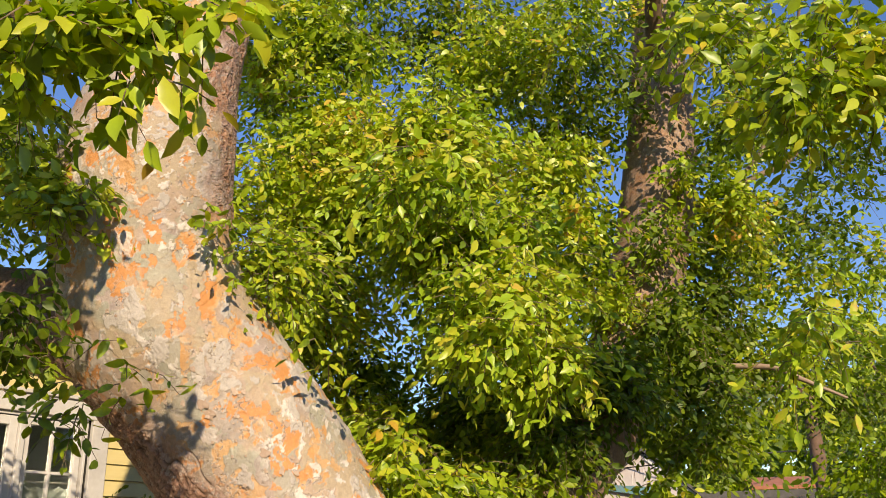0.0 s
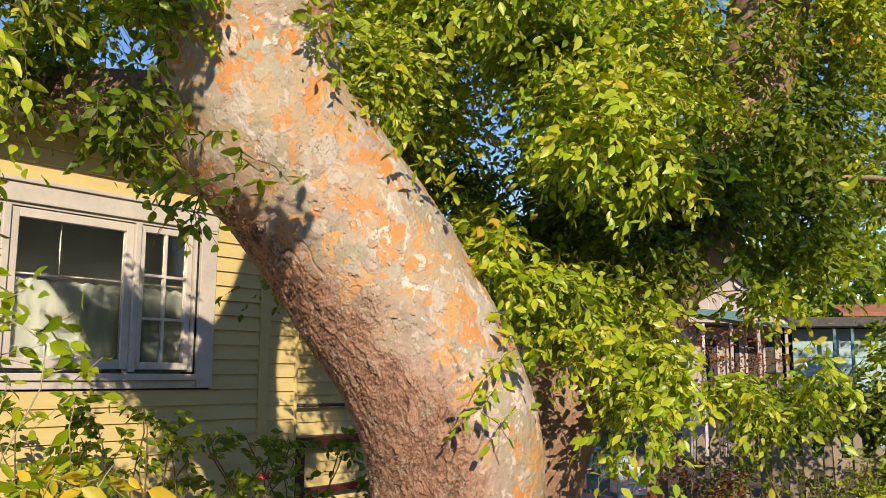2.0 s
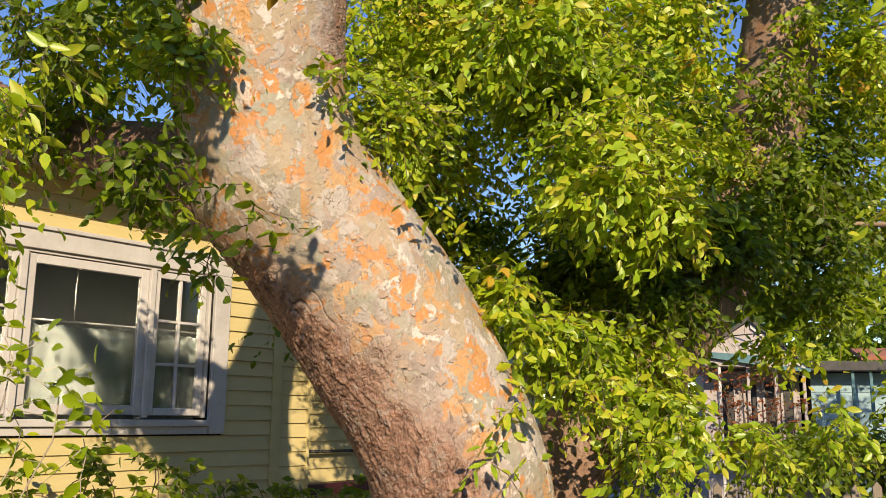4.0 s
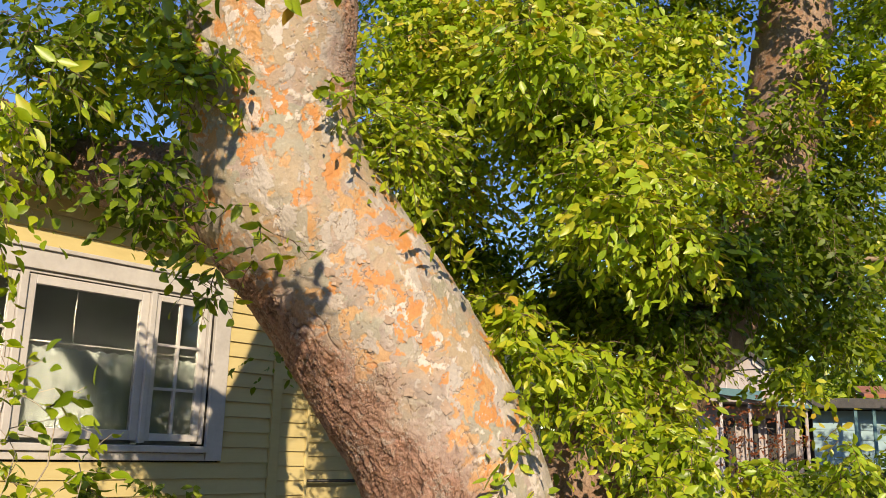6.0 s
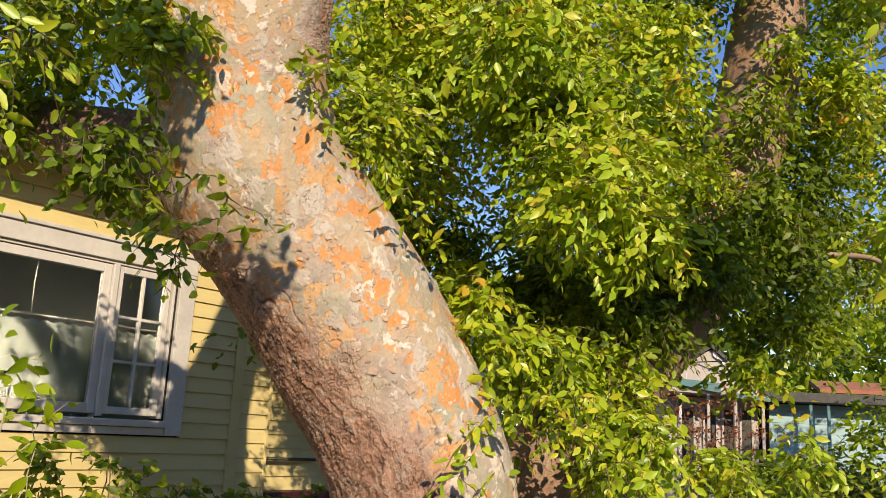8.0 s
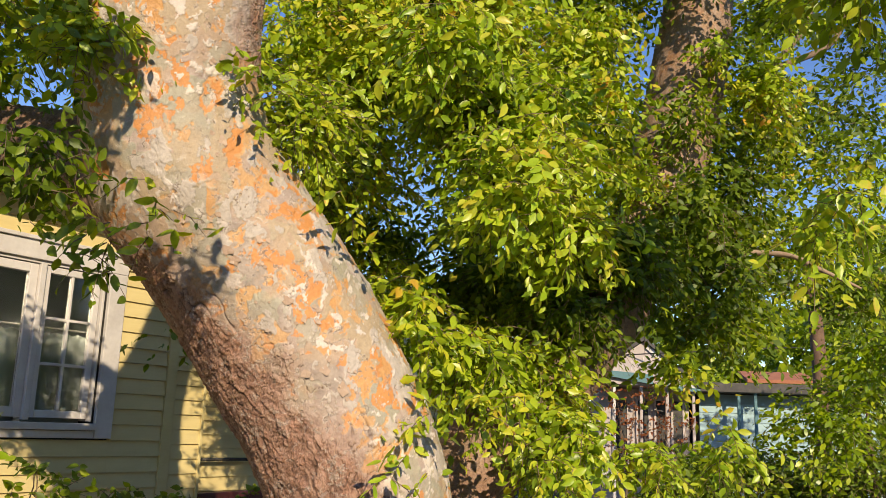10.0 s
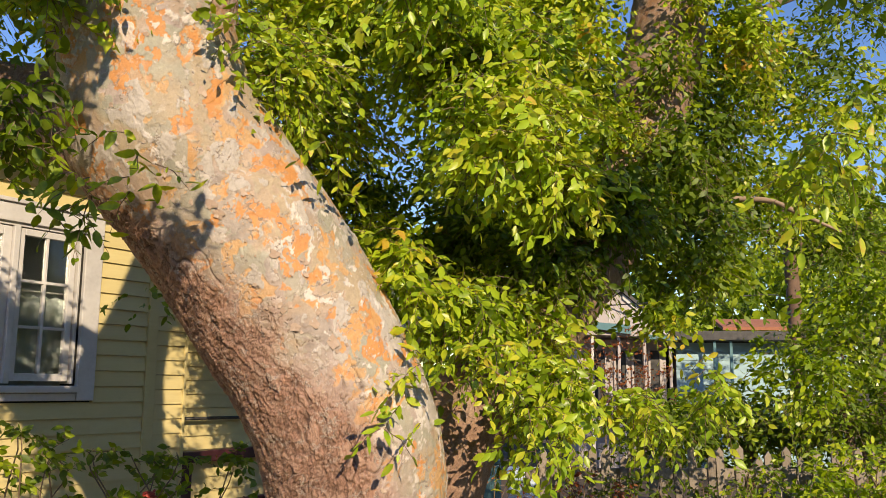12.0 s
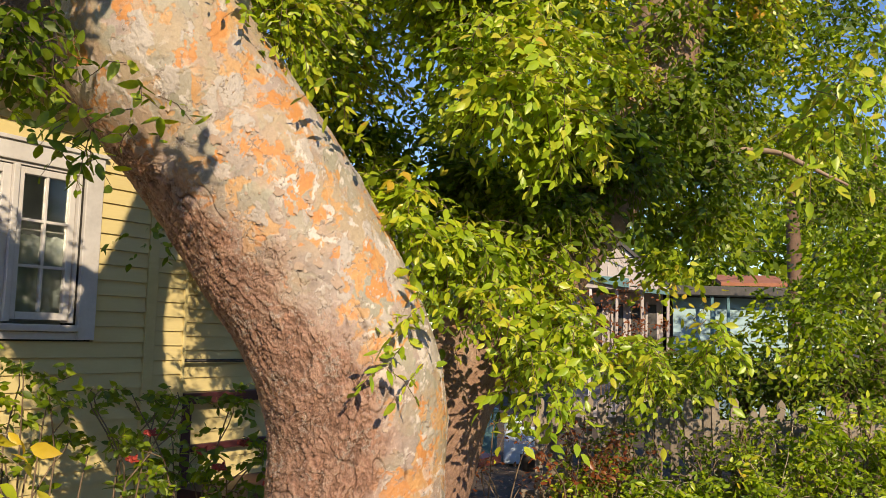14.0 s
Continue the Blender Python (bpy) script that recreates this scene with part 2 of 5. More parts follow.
def tube_data(rows, sides=8, seg=None, wobble=0.0, seed=0):
    """Vertices and faces of a tapering tube through rows of x, y, z, radius."""
    rows = spline(rows, seg) if seg else np.array(rows, float)
    rng = np.random.default_rng(seed)
    verts, faces = [], []
    up = Vector((0, 0, 1))
    last = None
    for i, r in enumerate(rows):
        a, b = rows[max(i - 1, 0)], rows[min(i + 1, len(rows) - 1)]
        t = Vector(b[:3] - a[:3]).normalized()
        if last is None:
            last = t.orthogonal().normalized()
        last = (last - t * last.dot(t)).normalized()
        bi = t.cross(last)
        for k in range(sides):
            ang = 2 * math.pi * k / sides
            rad = r[3] * (1 + wobble * (rng.random() - 0.5))
            verts.append(Vector(r[:3]) + (last * math.cos(ang) + bi * math.sin(ang)) * rad)
    for i in range(len(rows) - 1):
        for k in range(sides):
            j = (k + 1) % sides
            faces.append((i * sides + k, i * sides + j, (i + 1) * sides + j, (i + 1) * sides + k))
    faces.append(tuple(range(sides))[::-1])
    faces.append(tuple((len(rows) - 1) * sides + k for k in range(sides)))
    return verts, faces


def tube(name, rows, material, parent, sides=8, seg=None, wobble=0.0, seed=0, label=""):
    v, f = tube_data(rows, sides, seg, wobble, seed)
    return child(name, mesh_from(name, v, f, material, True), parent, label)


# ---- leaves ----
LEAF_SHAPE = np.array([(0, 0, 0)] + [(u, w * k, z + 0.06 * abs(k)) for u, w, z in ((0.22, 0.25, -0.01), (0.50, 0.345, -0.03), (0.80, 0.20, -0.08)) for k in (1, 0, -1)] + [(1.02, 0, -0.15)])
FAR_SHAPE = np.array([(0, 0, 0), (0.32, 0.32, 0.02), (0.72, 0.26, -0.03), (1.02, 0, -0.12), (0.72, -0.26, -0.03), (0.32, -0.32, 0.02)])
FAR_FACES = np.array([(0, 5, 1), (1, 5, 4), (1, 4, 2), (2, 4, 3)])
LEAF_FACES = np.array([(0, 2, 1), (0, 3, 2), (1, 2, 5), (1, 5, 4), (2, 3, 6), (2, 6, 5), (4, 5, 8), (4, 8, 7), (5, 6, 9), (5, 9, 8), (7, 8, 10), (8, 9, 10)])


def leaf_arrays(base, along, normal, size, width=0.72, far=False):
    """Vertices and faces of many leaves at once."""
    along = along / np.linalg.norm(along, axis=1)[:, None]
    side = np.cross(normal, along)
    side /= np.linalg.norm(side, axis=1)[:, None] + 1e-9
    nor = np.cross(along, side)
    s, faces = (FAR_SHAPE, FAR_FACES) if far else (LEAF_SHAPE, LEAF_FACES)
    v = base[:, None] + size[:, None, None] * (s[None, :, 0, None] * along[:, None] + width * s[None, :, 1, None] * side[:, None] + s[None, :, 2, None] * nor[:, None])
    n = len(base)
    f = (faces[None] + len(s) * np.arange(n)[:, None, None]).reshape(-1, 3)
    return v.reshape(-1, 3), f


def fast_mesh(name, v, f, material):
    me = bpy.data.meshes.new(name)
    me.vertices.add(len(v))
    me.vertices.foreach_set("co", np.asarray(v, np.float32).ravel())
    me.loops.add(3 * len(f))
    me.loops.foreach_set("vertex_index", np.asarray(f, np.int32).ravel())
    me.polygons.add(len(f))
    me.polygons.foreach_set("loop_start", np.arange(0, 3 * len(f), 3, dtype=np.int32))
    me.update(calc_edges=True)
    me.materials.append(material)
    return me


def twigs(rng, starts, ways, length, leaves, droop):
    """Leaf bases, directions, normals, and the twigs' own points, for many twigs."""
    n = len(starts)
    ln = length * rng.uniform(0.6, 1.3, n)
    k = np.linspace(0.08, 1.0, leaves)
    pts = starts[:, None] + ways[:, None] * (k[None, :, None] * ln[:, None, None])
    sag = 0.75 * droop * (k[None] ** 2) * ln[:, None] * rng.uniform(0.6, 1.4, n)[:, None]
    pts[..., 2] -= sag
    side = np.cross(ways, (0, 0, 1.0))
    side /= np.linalg.norm(side, axis=1)[:, None] + 1e-9
    sgn = np.where(np.arange(leaves) % 2 == 0, 1.0, -1.0)
    along = 0.55 * ways[:, None] + 0.75 * sgn[None, :, None] * side[:, None] + rng.normal(0, 0.5, (n, leaves, 3))
    along[..., 2] -= 0.15 + 0.55 * droop
    normal = np.array([0.35, -0.45, 0.60]) + rng.normal(0, 0.8, (n, leaves, 3))
    return pts, along, normal


def clump_mesh(centre, radii, count, material, size=0.045, length=0.30, leaves=11, droop=0.5, seed=1, width=0.72, keep_rows=None):
    """A mass of leafy twigs in an uneven cloud round a centre; returns leaf mesh and twig mesh data."""
    rng = np.random.default_rng(seed)
    d = rng.normal(size=(count, 3))
    d /= np.linalg.norm(d, axis=1)[:, None]
    r = rng.uniform(0, 1, count) ** 0.5
    lump = 1 + 0.35 * np.sin(3.1 * d[:, 0] + seed) * np.sin(2.7 * d[:, 1] + 2 * seed) + 0.25 * np.sin(5 * d[:, 2] + 3 * seed)
    starts = np.array(centre) + d * (r * lump)[:, None] * np.array(radii)
    subs = max(2, count // 16)                      # twigs gather into sprays with gaps between
    pick = rng.integers(0, subs, count)
    starts = starts[pick] * 0.72 + starts * 0.28 + rng.normal(0, 0.045, (count, 3))
    ways = d + rng.normal(0, 0.5, (count, 3))
    ways[:, 2] *= 0.6
    ways /= np.linalg.norm(ways, axis=1)[:, None]
    pts, along, normal = twigs(rng, starts, ways, length, leaves, droop)
    keep = rng.random(pts.shape[:2]) > 0.08
    n = int(keep.sum())
    sizes = size * rng.uniform(0.5, 1.45, n)
    if keep_rows is not None:
        keep_rows.append((pts[keep], along[keep], normal[keep], sizes))
    v, f = leaf_arrays(pts[keep], along[keep], normal[keep], sizes, width, centre[1] > 3.9)
    return v, f, pts


def twig_sticks(pts, radius):
    """Thin three-sided sticks along the twigs."""
    a = pts[:, ::3] if pts.shape[1] > 4 else pts
    n, k, _ = a.shape
    off = np.array([(0, 0, 1.0), (0.87, 0, -0.5), (-0.87, 0, -0.5)])
    rad = radius * np.linspace(1, 0.4, k)
    v = a[:, :, None] + off[None, None] * rad[None, :, None, None]
    idx = np.arange(n * k * 3).reshape(n, k, 3)
    f = []
    for s in range(3):
        p, q = idx[:, :-1, s], idx[:, :-1, (s + 1) % 3]
        p2, q2 = idx[:, 1:, s], idx[:, 1:, (s + 1) % 3]
        f.append(np.stack([p, q, q2], -1).reshape(-1, 3))
        f.append(np.stack([p, q2, p2], -1).reshape(-1, 3))
    return v.reshape(-1, 3), np.concatenate(f)


def blade_mesh(material):
    """One leaf with a midrib and a toothed edge."""
    k = 7
    verts, faces = [], []
    for i in range(k):
        u = i / (k - 1)
        w = 0.21 * math.sin(math.pi * u ** 0.8) ** 0.8 * (1 + (0.06 if i % 2 else -0.04))
        bend = -0.16 * u * u
        verts += [(u, w, bend + 0.05 * w), (u, 0, bend - 0.05 * math.sin(math.pi * u)), (u, -w, bend + 0.05 * w)]
    for i in range(k - 1):
        a = 3 * i
        faces += [(a, a + 3, a + 4, a + 1), (a + 1, a + 4, a + 5, a + 2)]
    return mesh_from("leaf", verts, faces, material, True)


BLADES = {}


def clump(parent, centre, radii, count, material=None, stick=TWIG, name="foliage", single=False, **more):
    """A leafy mass; single: each leaf an object of its own."""
    material = material or LEAF
    if not single:
        v, f, pts = clump_mesh(centre, radii, count, material, **more)
        ob = child(name, fast_mesh(name, v, f, material), parent)
        tagged(ob, kind="stuff")
    else:
        before = []
        v, f, pts = clump_mesh(centre, radii, count, material, keep_rows=before, **more)
        if material.name not in BLADES:
            BLADES[material.name] = blade_mesh(material)
        base, along, normal, size = before[0]
        for b0, a0, n0, s0 in zip(base, along, normal, size):
            a = Vector(a0).normalized()
            side = Vector(n0).cross(a).normalized()
            m = Matrix((a, side, a.cross(side))).transposed().to_4x4()
            child("leaf", BLADES[material.name], parent, "", Matrix.Translation(b0) @ m @ Matrix.Scale(s0, 4))
        ob = None
    tv, tf = twig_sticks(pts[::2] if centre[1] > 3.9 else pts, 0.0022)
    tagged(child("branchwork", fast_mesh("branchwork", tv, tf, stick), parent), kind="stuff")
    return ob


# ---- ground ----
def ground():
    g = np.concatenate([-np.geomspace(900, 6, 22), np.linspace(-5, 14, 60), np.geomspace(15, 1200, 22)])
    xs = g - 3
    ys = g
    verts = []
    for y in ys:
        for x in xs:
            near = abs(x) < 14 and -8 < y < 16
            verts.append((x, y, 0.035 * noise.noise((x * 0.9, y * 0.9, 0)) + 0.015 * noise.noise((x * 4, y * 4, 3)) if near else 0.0))
    w = len(xs)
    faces = [(j * w + i, j * w + i + 1, (j + 1) * w + i + 1, (j + 1) * w + i) for j in range(len(ys) - 1) for i in range(w - 1)]
    ob = new("ground", mesh_from("ground", verts, faces, SOIL, True))
    tagged(ob, "bare brown garden soil under fallen leaves", "ground", kind="structure")


ground()


# ---- the leaning elm ----
TRUNK = [  # x, y, z, radius
    (-0.36, 3.17, -0.15, 0.46), (-0.36, 3.16, 0.12, 0.41), (-0.355, 3.15, 0.40, 0.355), (-0.35, 3.13, 0.75, 0.315), (-0.337, 3.10, 1.075, 0.292),
    (-0.349, 3.073, 1.30, 0.298), (-0.43, 3.05, 1.528, 0.300), (-0.552, 3.034, 1.753, 0.314), (-0.693, 3.006, 1.97, 0.317), (-0.843, 2.976, 2.174, 0.318),
    (-0.968, 2.90, 2.366, 0.325), (-1.032, 2.839, 2.582, 0.302), (-1.049, 2.784, 2.806, 0.298), (-1.012, 2.752, 3.041, 0.280), (-0.947, 2.722, 3.288, 0.225),
    (-0.88, 2.70, 3.557, 0.190), (-0.78, 2.68, 3.95, 0.175), (-0.66, 2.66, 4.5, 0.16), (-0.6, 2.66, 5.2, 0.12)]


def hashed(i, j, k, seed):
    """A random number from 0 to 1 for each whole-numbered place."""
    v = (i.astype(np.int64) * 73856093) ^ (j.astype(np.int64) * 19349663) ^ (k.astype(np.int64) * 83492791) ^ int(seed * 2654435 + 977)
    v = (v.astype(np.uint64) & np.uint64(0xFFFFFFFF)).astype(np.uint32)
    v ^= v >> np.uint32(16)
    v *= np.uint32(0x7feb352d)
    v ^= v >> np.uint32(15)
    v *= np.uint32(0x846ca68b)
    v ^= v >> np.uint32(16)
    return v.astype(np.float32) / np.float32(4294967296)


def value_noise(p, scale, seed=0):
    q = p * scale
    i = np.floor(q)
    u = q - i
    u = u * u * (3 - 2 * u)
    out = 0
    for a in (0, 1):
        for b in (0, 1):
            for c in (0, 1):
                w = (u[:, 0] if a else 1 - u[:, 0]) * (u[:, 1] if b else 1 - u[:, 1]) * (u[:, 2] if c else 1 - u[:, 2])
                out = out + w * hashed(i[:, 0] + a, i[:, 1] + b, i[:, 2] + c, seed)
    return out


def cells(p, scale, seed=0):
    """Nearest and second nearest distance to scattered points, and the nearest one's random number."""
    q = p * scale
    base = np.floor(q)
    f1 = np.full(len(p), 9.0)
    f2 = np.full(len(p), 9.0)
    who = np.zeros(len(p))
    for a in (-1, 0, 1):
        for b in (-1, 0, 1):
            for c in (-1, 0, 1):
                i, j, k = base[:, 0] + a, base[:, 1] + b, base[:, 2] + c
                pt = np.stack([i + hashed(i, j, k, seed), j + hashed(i, j, k, seed + 1), k + hashed(i, j, k, seed + 2)], 1)
                d = np.linalg.norm(pt - q, axis=1)
                rid = hashed(i, j, k, seed + 5)
                near = d < f1
                f2 = np.where(near, f1, np.minimum(f2, d))
                who = np.where(near, rid, who)
                f1 = np.where(near, d, f1)
    return f1, f2, who


def layered(p, scale, seed):
    """Noise in four octaves."""
    out, amp, total = 0, 1.0, 0
    for k in range(4):
        out = out + amp * value_noise(p + 3.7 * k, scale * 2 ** k, seed + k)
        total += amp
        amp *= 0.55
    return out / total


def step(a, b, x):
    u = np.clip((x - a) / (b - a), 0, 1)
    return u * u * (3 - 2 * u)


def blended(under, amount, tone):
    return under + (np.asarray(tone) - under) * np.clip(amount, 0, 1)[:, None]


def stem_mesh(name, rows, rings, sides, rough_edge, bark, dense=None):
    """A stem of shedding bark: layers of plates with their own colours and small steps, crust where the bark is old."""
    r = spline(rows, 900)
    if dense:                                         # rings close together along the given heights
        weight = np.where((r[:, 2] > dense[0]) & (r[:, 2] < dense[1]), 1.0, 0.16)
    else:
        weight = np.ones(len(r))
    run = np.concatenate([[0], np.cumsum(np.linalg.norm(np.diff(r[:, :3], axis=0), axis=1) * weight[1:])])
    at = np.linspace(0, run[-1], rings)
    r = np.stack([np.interp(at, run, r[:, k]) for k in range(4)], 1)
    c, rad = r[:, :3], r[:, 3]
    t = np.gradient(c, axis=0)
    t /= np.linalg.norm(t, axis=1)[:, None]
    e1 = np.cross(t, (0, 1.0, 0))
    e1 /= np.linalg.norm(e1, axis=1)[:, None]
    e2 = np.cross(t, e1)
    u = np.arange(sides) * 2 * math.pi / sides
    th = u - 0.6 * np.sin(u - math.pi / 2)            # finer on the open side
    nor = (e1[:, None] * np.cos(th)[None, :, None] + e2[:, None] * np.sin(th)[None, :, None])
    ssum = np.concatenate([[0], np.cumsum(np.linalg.norm(np.diff(c, axis=0), axis=1))])
    p = c[:, None] + nor * rad[:, None, None]
    flat = p.reshape(-1, 3)
    nf = nor.reshape(-1, 3)
    lat = -np.broadcast_to(np.cos(th)[None], (rings, sides)).reshape(-1)     # -1 to 1 across the open side
    z = flat[:, 2]
    warp = np.stack([value_noise(flat, 14, s) for s in (1, 2, 3)], 1) - 0.5
    warp2 = np.stack([value_noise(flat, 48, s) for s in (4, 5, 6)], 1) - 0.5
    warp3 = np.stack([value_noise(flat, 130, s) for s in (7, 8, 9)], 1) - 0.5
    q = flat * (1, 1, 0.85) + 0.045 * warp + 0.020 * warp2 + 0.008 * warp3
    wide = layered(q, 3.2, 31)
    n_old = layered(q + 4.4, 9.0, 12)
    n_or = layered(q + 9.1, 11.0, 14) - 0.006 * lat
    n_hot = layered(q + 6.6, 12.0, 17)
    n_chip = layered(q + 2.2, 19.0, 35)
    n_pale = layered(q + 5.3, 15.0, 21)
    n_small = layered(q + 7.7, 30.0, 23)
    group = value_noise(flat, 4.5, 71)
    shade = layered(q, 22, 90)[:, None]
    tone = np.array((0.375, 0.305, 0.25)) * (0.55 + 0.9 * shade)
    tone = blended(tone, step(0.46, 0.54, wide) * 0.8, np.array((0.44, 0.34, 0.29)) * (0.6 + 0.8 * shade))
    tone = blended(tone, step(0.535, 0.541, n_old), np.array((0.375, 0.345, 0.26)) * (0.8 + 0.4 * shade))
    wash = step(0.44, 0.58, layered(q + 1.2, 5.0, 44) + 0.05 * lat) * 0.6
    tone = blended(tone, wash, (0.50, 0.345, 0.205))
    orange = step(0.566, 0.571, n_or)
    tone = blended(tone, orange, (0.58, 0.345, 0.16))
    hot = np.maximum(step(0.595, 0.602, n_or) * step(0.47, 0.52, n_hot), step(0.625, 0.630, n_hot))
    tone = blended(tone, hot, (0.61, 0.265, 0.085))
    chip = step(0.575, 0.580, n_chip) * step(0.36, 0.5, group)
    tone = blended(tone, chip, np.where((value_noise(flat, 9, 73) > 0.55)[:, None], (0.60, 0.315, 0.12), (0.40, 0.35, 0.265)))
    pale = step(0.600, 0.604, n_pale + 0.03 * (group - 0.5))
    tone = blended(tone, pale, np.array((0.49, 0.425, 0.36)) * (0.85 + 0.3 * shade))
    fleck = step(0.632, 0.638, n_small) * step(0.4, 0.6, group)
    tone = blended(tone, fleck, (0.66, 0.58, 0.50))
    wob = (value_noise(flat, 6, 9) - 0.5) * 0.7 + (value_noise(flat, 25, 10) - 0.5) * 0.35
    rough = rough_edge(z, lat, wob)
    near_rough = rough_edge(z, lat - 0.35, wob)       # pinkish band beside the crust
    tone = blended(tone, 0.45 * near_rough * (1 - 0.6 * orange), (0.43, 0.275, 0.205))
    h = 0.0011 * step(0.535, 0.541, n_old) - 0.0016 * orange - 0.001 * hot - 0.0012 * chip + 0.0020 * pale + 0.0016 * fleck + 0.0012 * step(0.50, 0.505, layered(q + 8.3, 11.0, 47))
    # short open cracks where plates lift
    cn = layered(q + 3.3, 8.0, 83)
    crack = np.exp(-((cn - 0.5) / 0.0042) ** 2) * step(0.55, 0.62, value_noise(flat, 11, 84)) * step(0.30, 0.5, near_rough + 0.32 * group)
    cn2 = layered(q + 1.9, 13.0, 87)
    crack = np.maximum(crack, np.exp(-((cn2 - 0.5) / 0.006) ** 2) * step(0.60, 0.66, value_noise(flat, 16, 88)) * step(0.3, 0.7, near_rough))
    # crust: knobs and broken ridges along the stem
    along = np.broadcast_to(ssum[:, None], (rings, sides)).reshape(-1)
    round_ = np.broadcast_to(th[None] * rad.mean(), (rings, sides)).reshape(-1)
    rq = np.stack([round_ + 0.10 * along, along * 0.42, 0 * along], 1) + 0.016 * warp2 + 0.025 * warp + 0.006 * warp3
    ridge = 1 - np.abs(2 * value_noise(rq, 62, 41) - 1)
    ridge2 = 1 - np.abs(2 * value_noise(rq * (1, 1.6, 1) + 0.3, 125, 43) - 1)
    ridge3 = value_noise(rq * (1, 1.8, 1), 260, 45)
    k1, k2, kid = cells(rq * (1, 0.85, 1) + 0.008 * warp3, 36, 51)
    plate = np.clip((k2 - k1) * 5, 0, 1)
    seam = np.exp(-((k2 - k1) / 0.10) ** 2) * step(0.42, 0.6, value_noise(flat, 24, 89))
    hr = 0.0040 * (ridge - 0.6) + 0.0042 * (ridge2 - 0.5) + 0.0036 * (ridge3 - 0.5) + 0.0070 * plate * (kid - 0.4) - 0.004 * seam
    crust = np.array((0.42, 0.225, 0.15)) * (0.42 + 0.55 * ridge2 + 0.35 * (kid - 0.5))[:, None]
    crust = blended(crust, step(0.45, 0.75, ridge * plate) * 0.5, (0.52, 0.33, 0.235))
    tone = blended(tone, rough, crust)
    tone = blended(tone, 0.7 * seam * rough, (0.13, 0.07, 0.045))
    tone = blended(tone, crack * 0.85, (0.10, 0.055, 0.035))
    upright = np.abs(value_noise(np.stack([round_ + 0.03 * warp[:, 0], along * 0.30, 0 * along], 1), 24, 93) - 0.5)
    deep = np.exp(-(upright / 0.022) ** 2) * step(0.56, 0.66, value_noise(flat, 9, 94)) * step(0.2, 0.6, near_rough)
    tone = blended(tone, deep * 0.8, (0.11, 0.06, 0.04))
    crack = np.maximum(crack, deep)
    big = 0.022 * (value_noise(flat, 3.2, 61) - 0.5) + 0.010 * (value_noise(flat, 8, 62) - 0.5)
    disp = h * (1 - rough) + hr * rough + big - 0.006 * crack
    flat = flat + nf * disp[:, None]
    idx = np.arange(rings * sides).reshape(rings, sides)
    nx = np.roll(idx, -1, 1)
    quads = np.stack([idx[:-1], nx[:-1], nx[1:], idx[1:]], -1).reshape(-1, 4)
    tri = np.concatenate([quads[:, [0, 1, 2]], quads[:, [0, 2, 3]]])
    me = fast_mesh(name, flat, tri, bark)
    me.polygons.foreach_set("use_smooth", [True] * len(me.polygons))
    a = me.attributes.new("rough", "FLOAT", "POINT")
    a.data.foreach_set("value", np.asarray(rough, np.float32))
    a = me.attributes.new("tone", "FLOAT_COLOR", "POINT")
    a.data.foreach_set("color", np.concatenate([np.clip(tone * 0.90, 0, 1), np.ones((len(tone), 1))], 1).astype(np.float32).ravel())
    return me, flat, nf, rough


def trunk_rough(z, lat, wob):
    edge = np.interp(z, [0.9, 1.05, 1.2, 1.4, 1.6, 1.9, 2.1, 2.4], [0.60, 0.36, 0.20, 0.02, -0.16, -0.48, -0.78, -1.5])
    side = step(0.72, 0.95, lat + 0.5 * wob) * step(2.55, 2.8, z)
    return np.maximum(step(-0.42, 0.22, edge - lat + wob), 0.8 * side)


elm = empty("lacebark_elm", pose(0, 0, 0), "leaning lacebark elm with mottled grey and orange flaking bark", "tree")
trunk_mesh, TRUNK_AT, TRUNK_OUT, TRUNK_ROUGH = stem_mesh("trunk", TRUNK, 1150, 385, trunk_rough, BARK, (0.85, 3.5))
trunk = child("trunk", trunk_mesh, elm, "thick leaning trunk with flaking orange and grey bark")


def smooth_rough(z, lat, wob):
    return step(0.0, 0.3, 0.9 - z * 0.5 + wob)


STEM2 = [(-0.30, 3.50, -0.1, 0.30), (-0.22, 3.55, 0.5, 0.24), (-0.143, 3.58, 0.889, 0.20), (-0.063, 3.606, 1.147, 0.185), (-0.005, 3.66, 1.30, 0.18), (0.105, 3.772, 1.482, 0.185), (0.309, 3.948, 1.709, 0.19), (0.492, 4.202, 1.947, 0.195), (0.72, 4.42, 2.23, 0.20),
         (0.92, 4.62, 2.62, 0.205), (1.10, 4.74, 3.09, 0.21), (1.21, 4.78, 3.53, 0.215), (1.29, 4.80, 3.98, 0.20), (1.33, 4.8, 4.6, 0.16), (1.36, 4.8, 5.6, 0.12)]
stem_me, _, _, _ = stem_mesh("stem", STEM2, 330, 130, smooth_rough, BROWN_SHADE_BARK)
child("stem", stem_me, elm, "second stem leaning the other way, brown bark")
LIMB = [(-0.72, 2.98, 2.12, 0.17), (-0.90, 2.95, 2.22, 0.25), (-1.06, 2.94, 2.34, 0.245), (-1.24, 2.95, 2.41, 0.20), (-1.44, 3.0, 2.46, 0.165), (-1.66, 3.06, 2.52, 0.14), (-2.0, 3.18, 2.66, 0.10), (-2.5, 3.3, 2.95, 0.05)]
limb_me, _, _, _ = stem_mesh("limb", LIMB, 220, 120, lambda z, lat, wob: np.ones_like(z), BROWN_SHADE_BARK)
child("limb", limb_me, elm, "thick limb in deep shade")
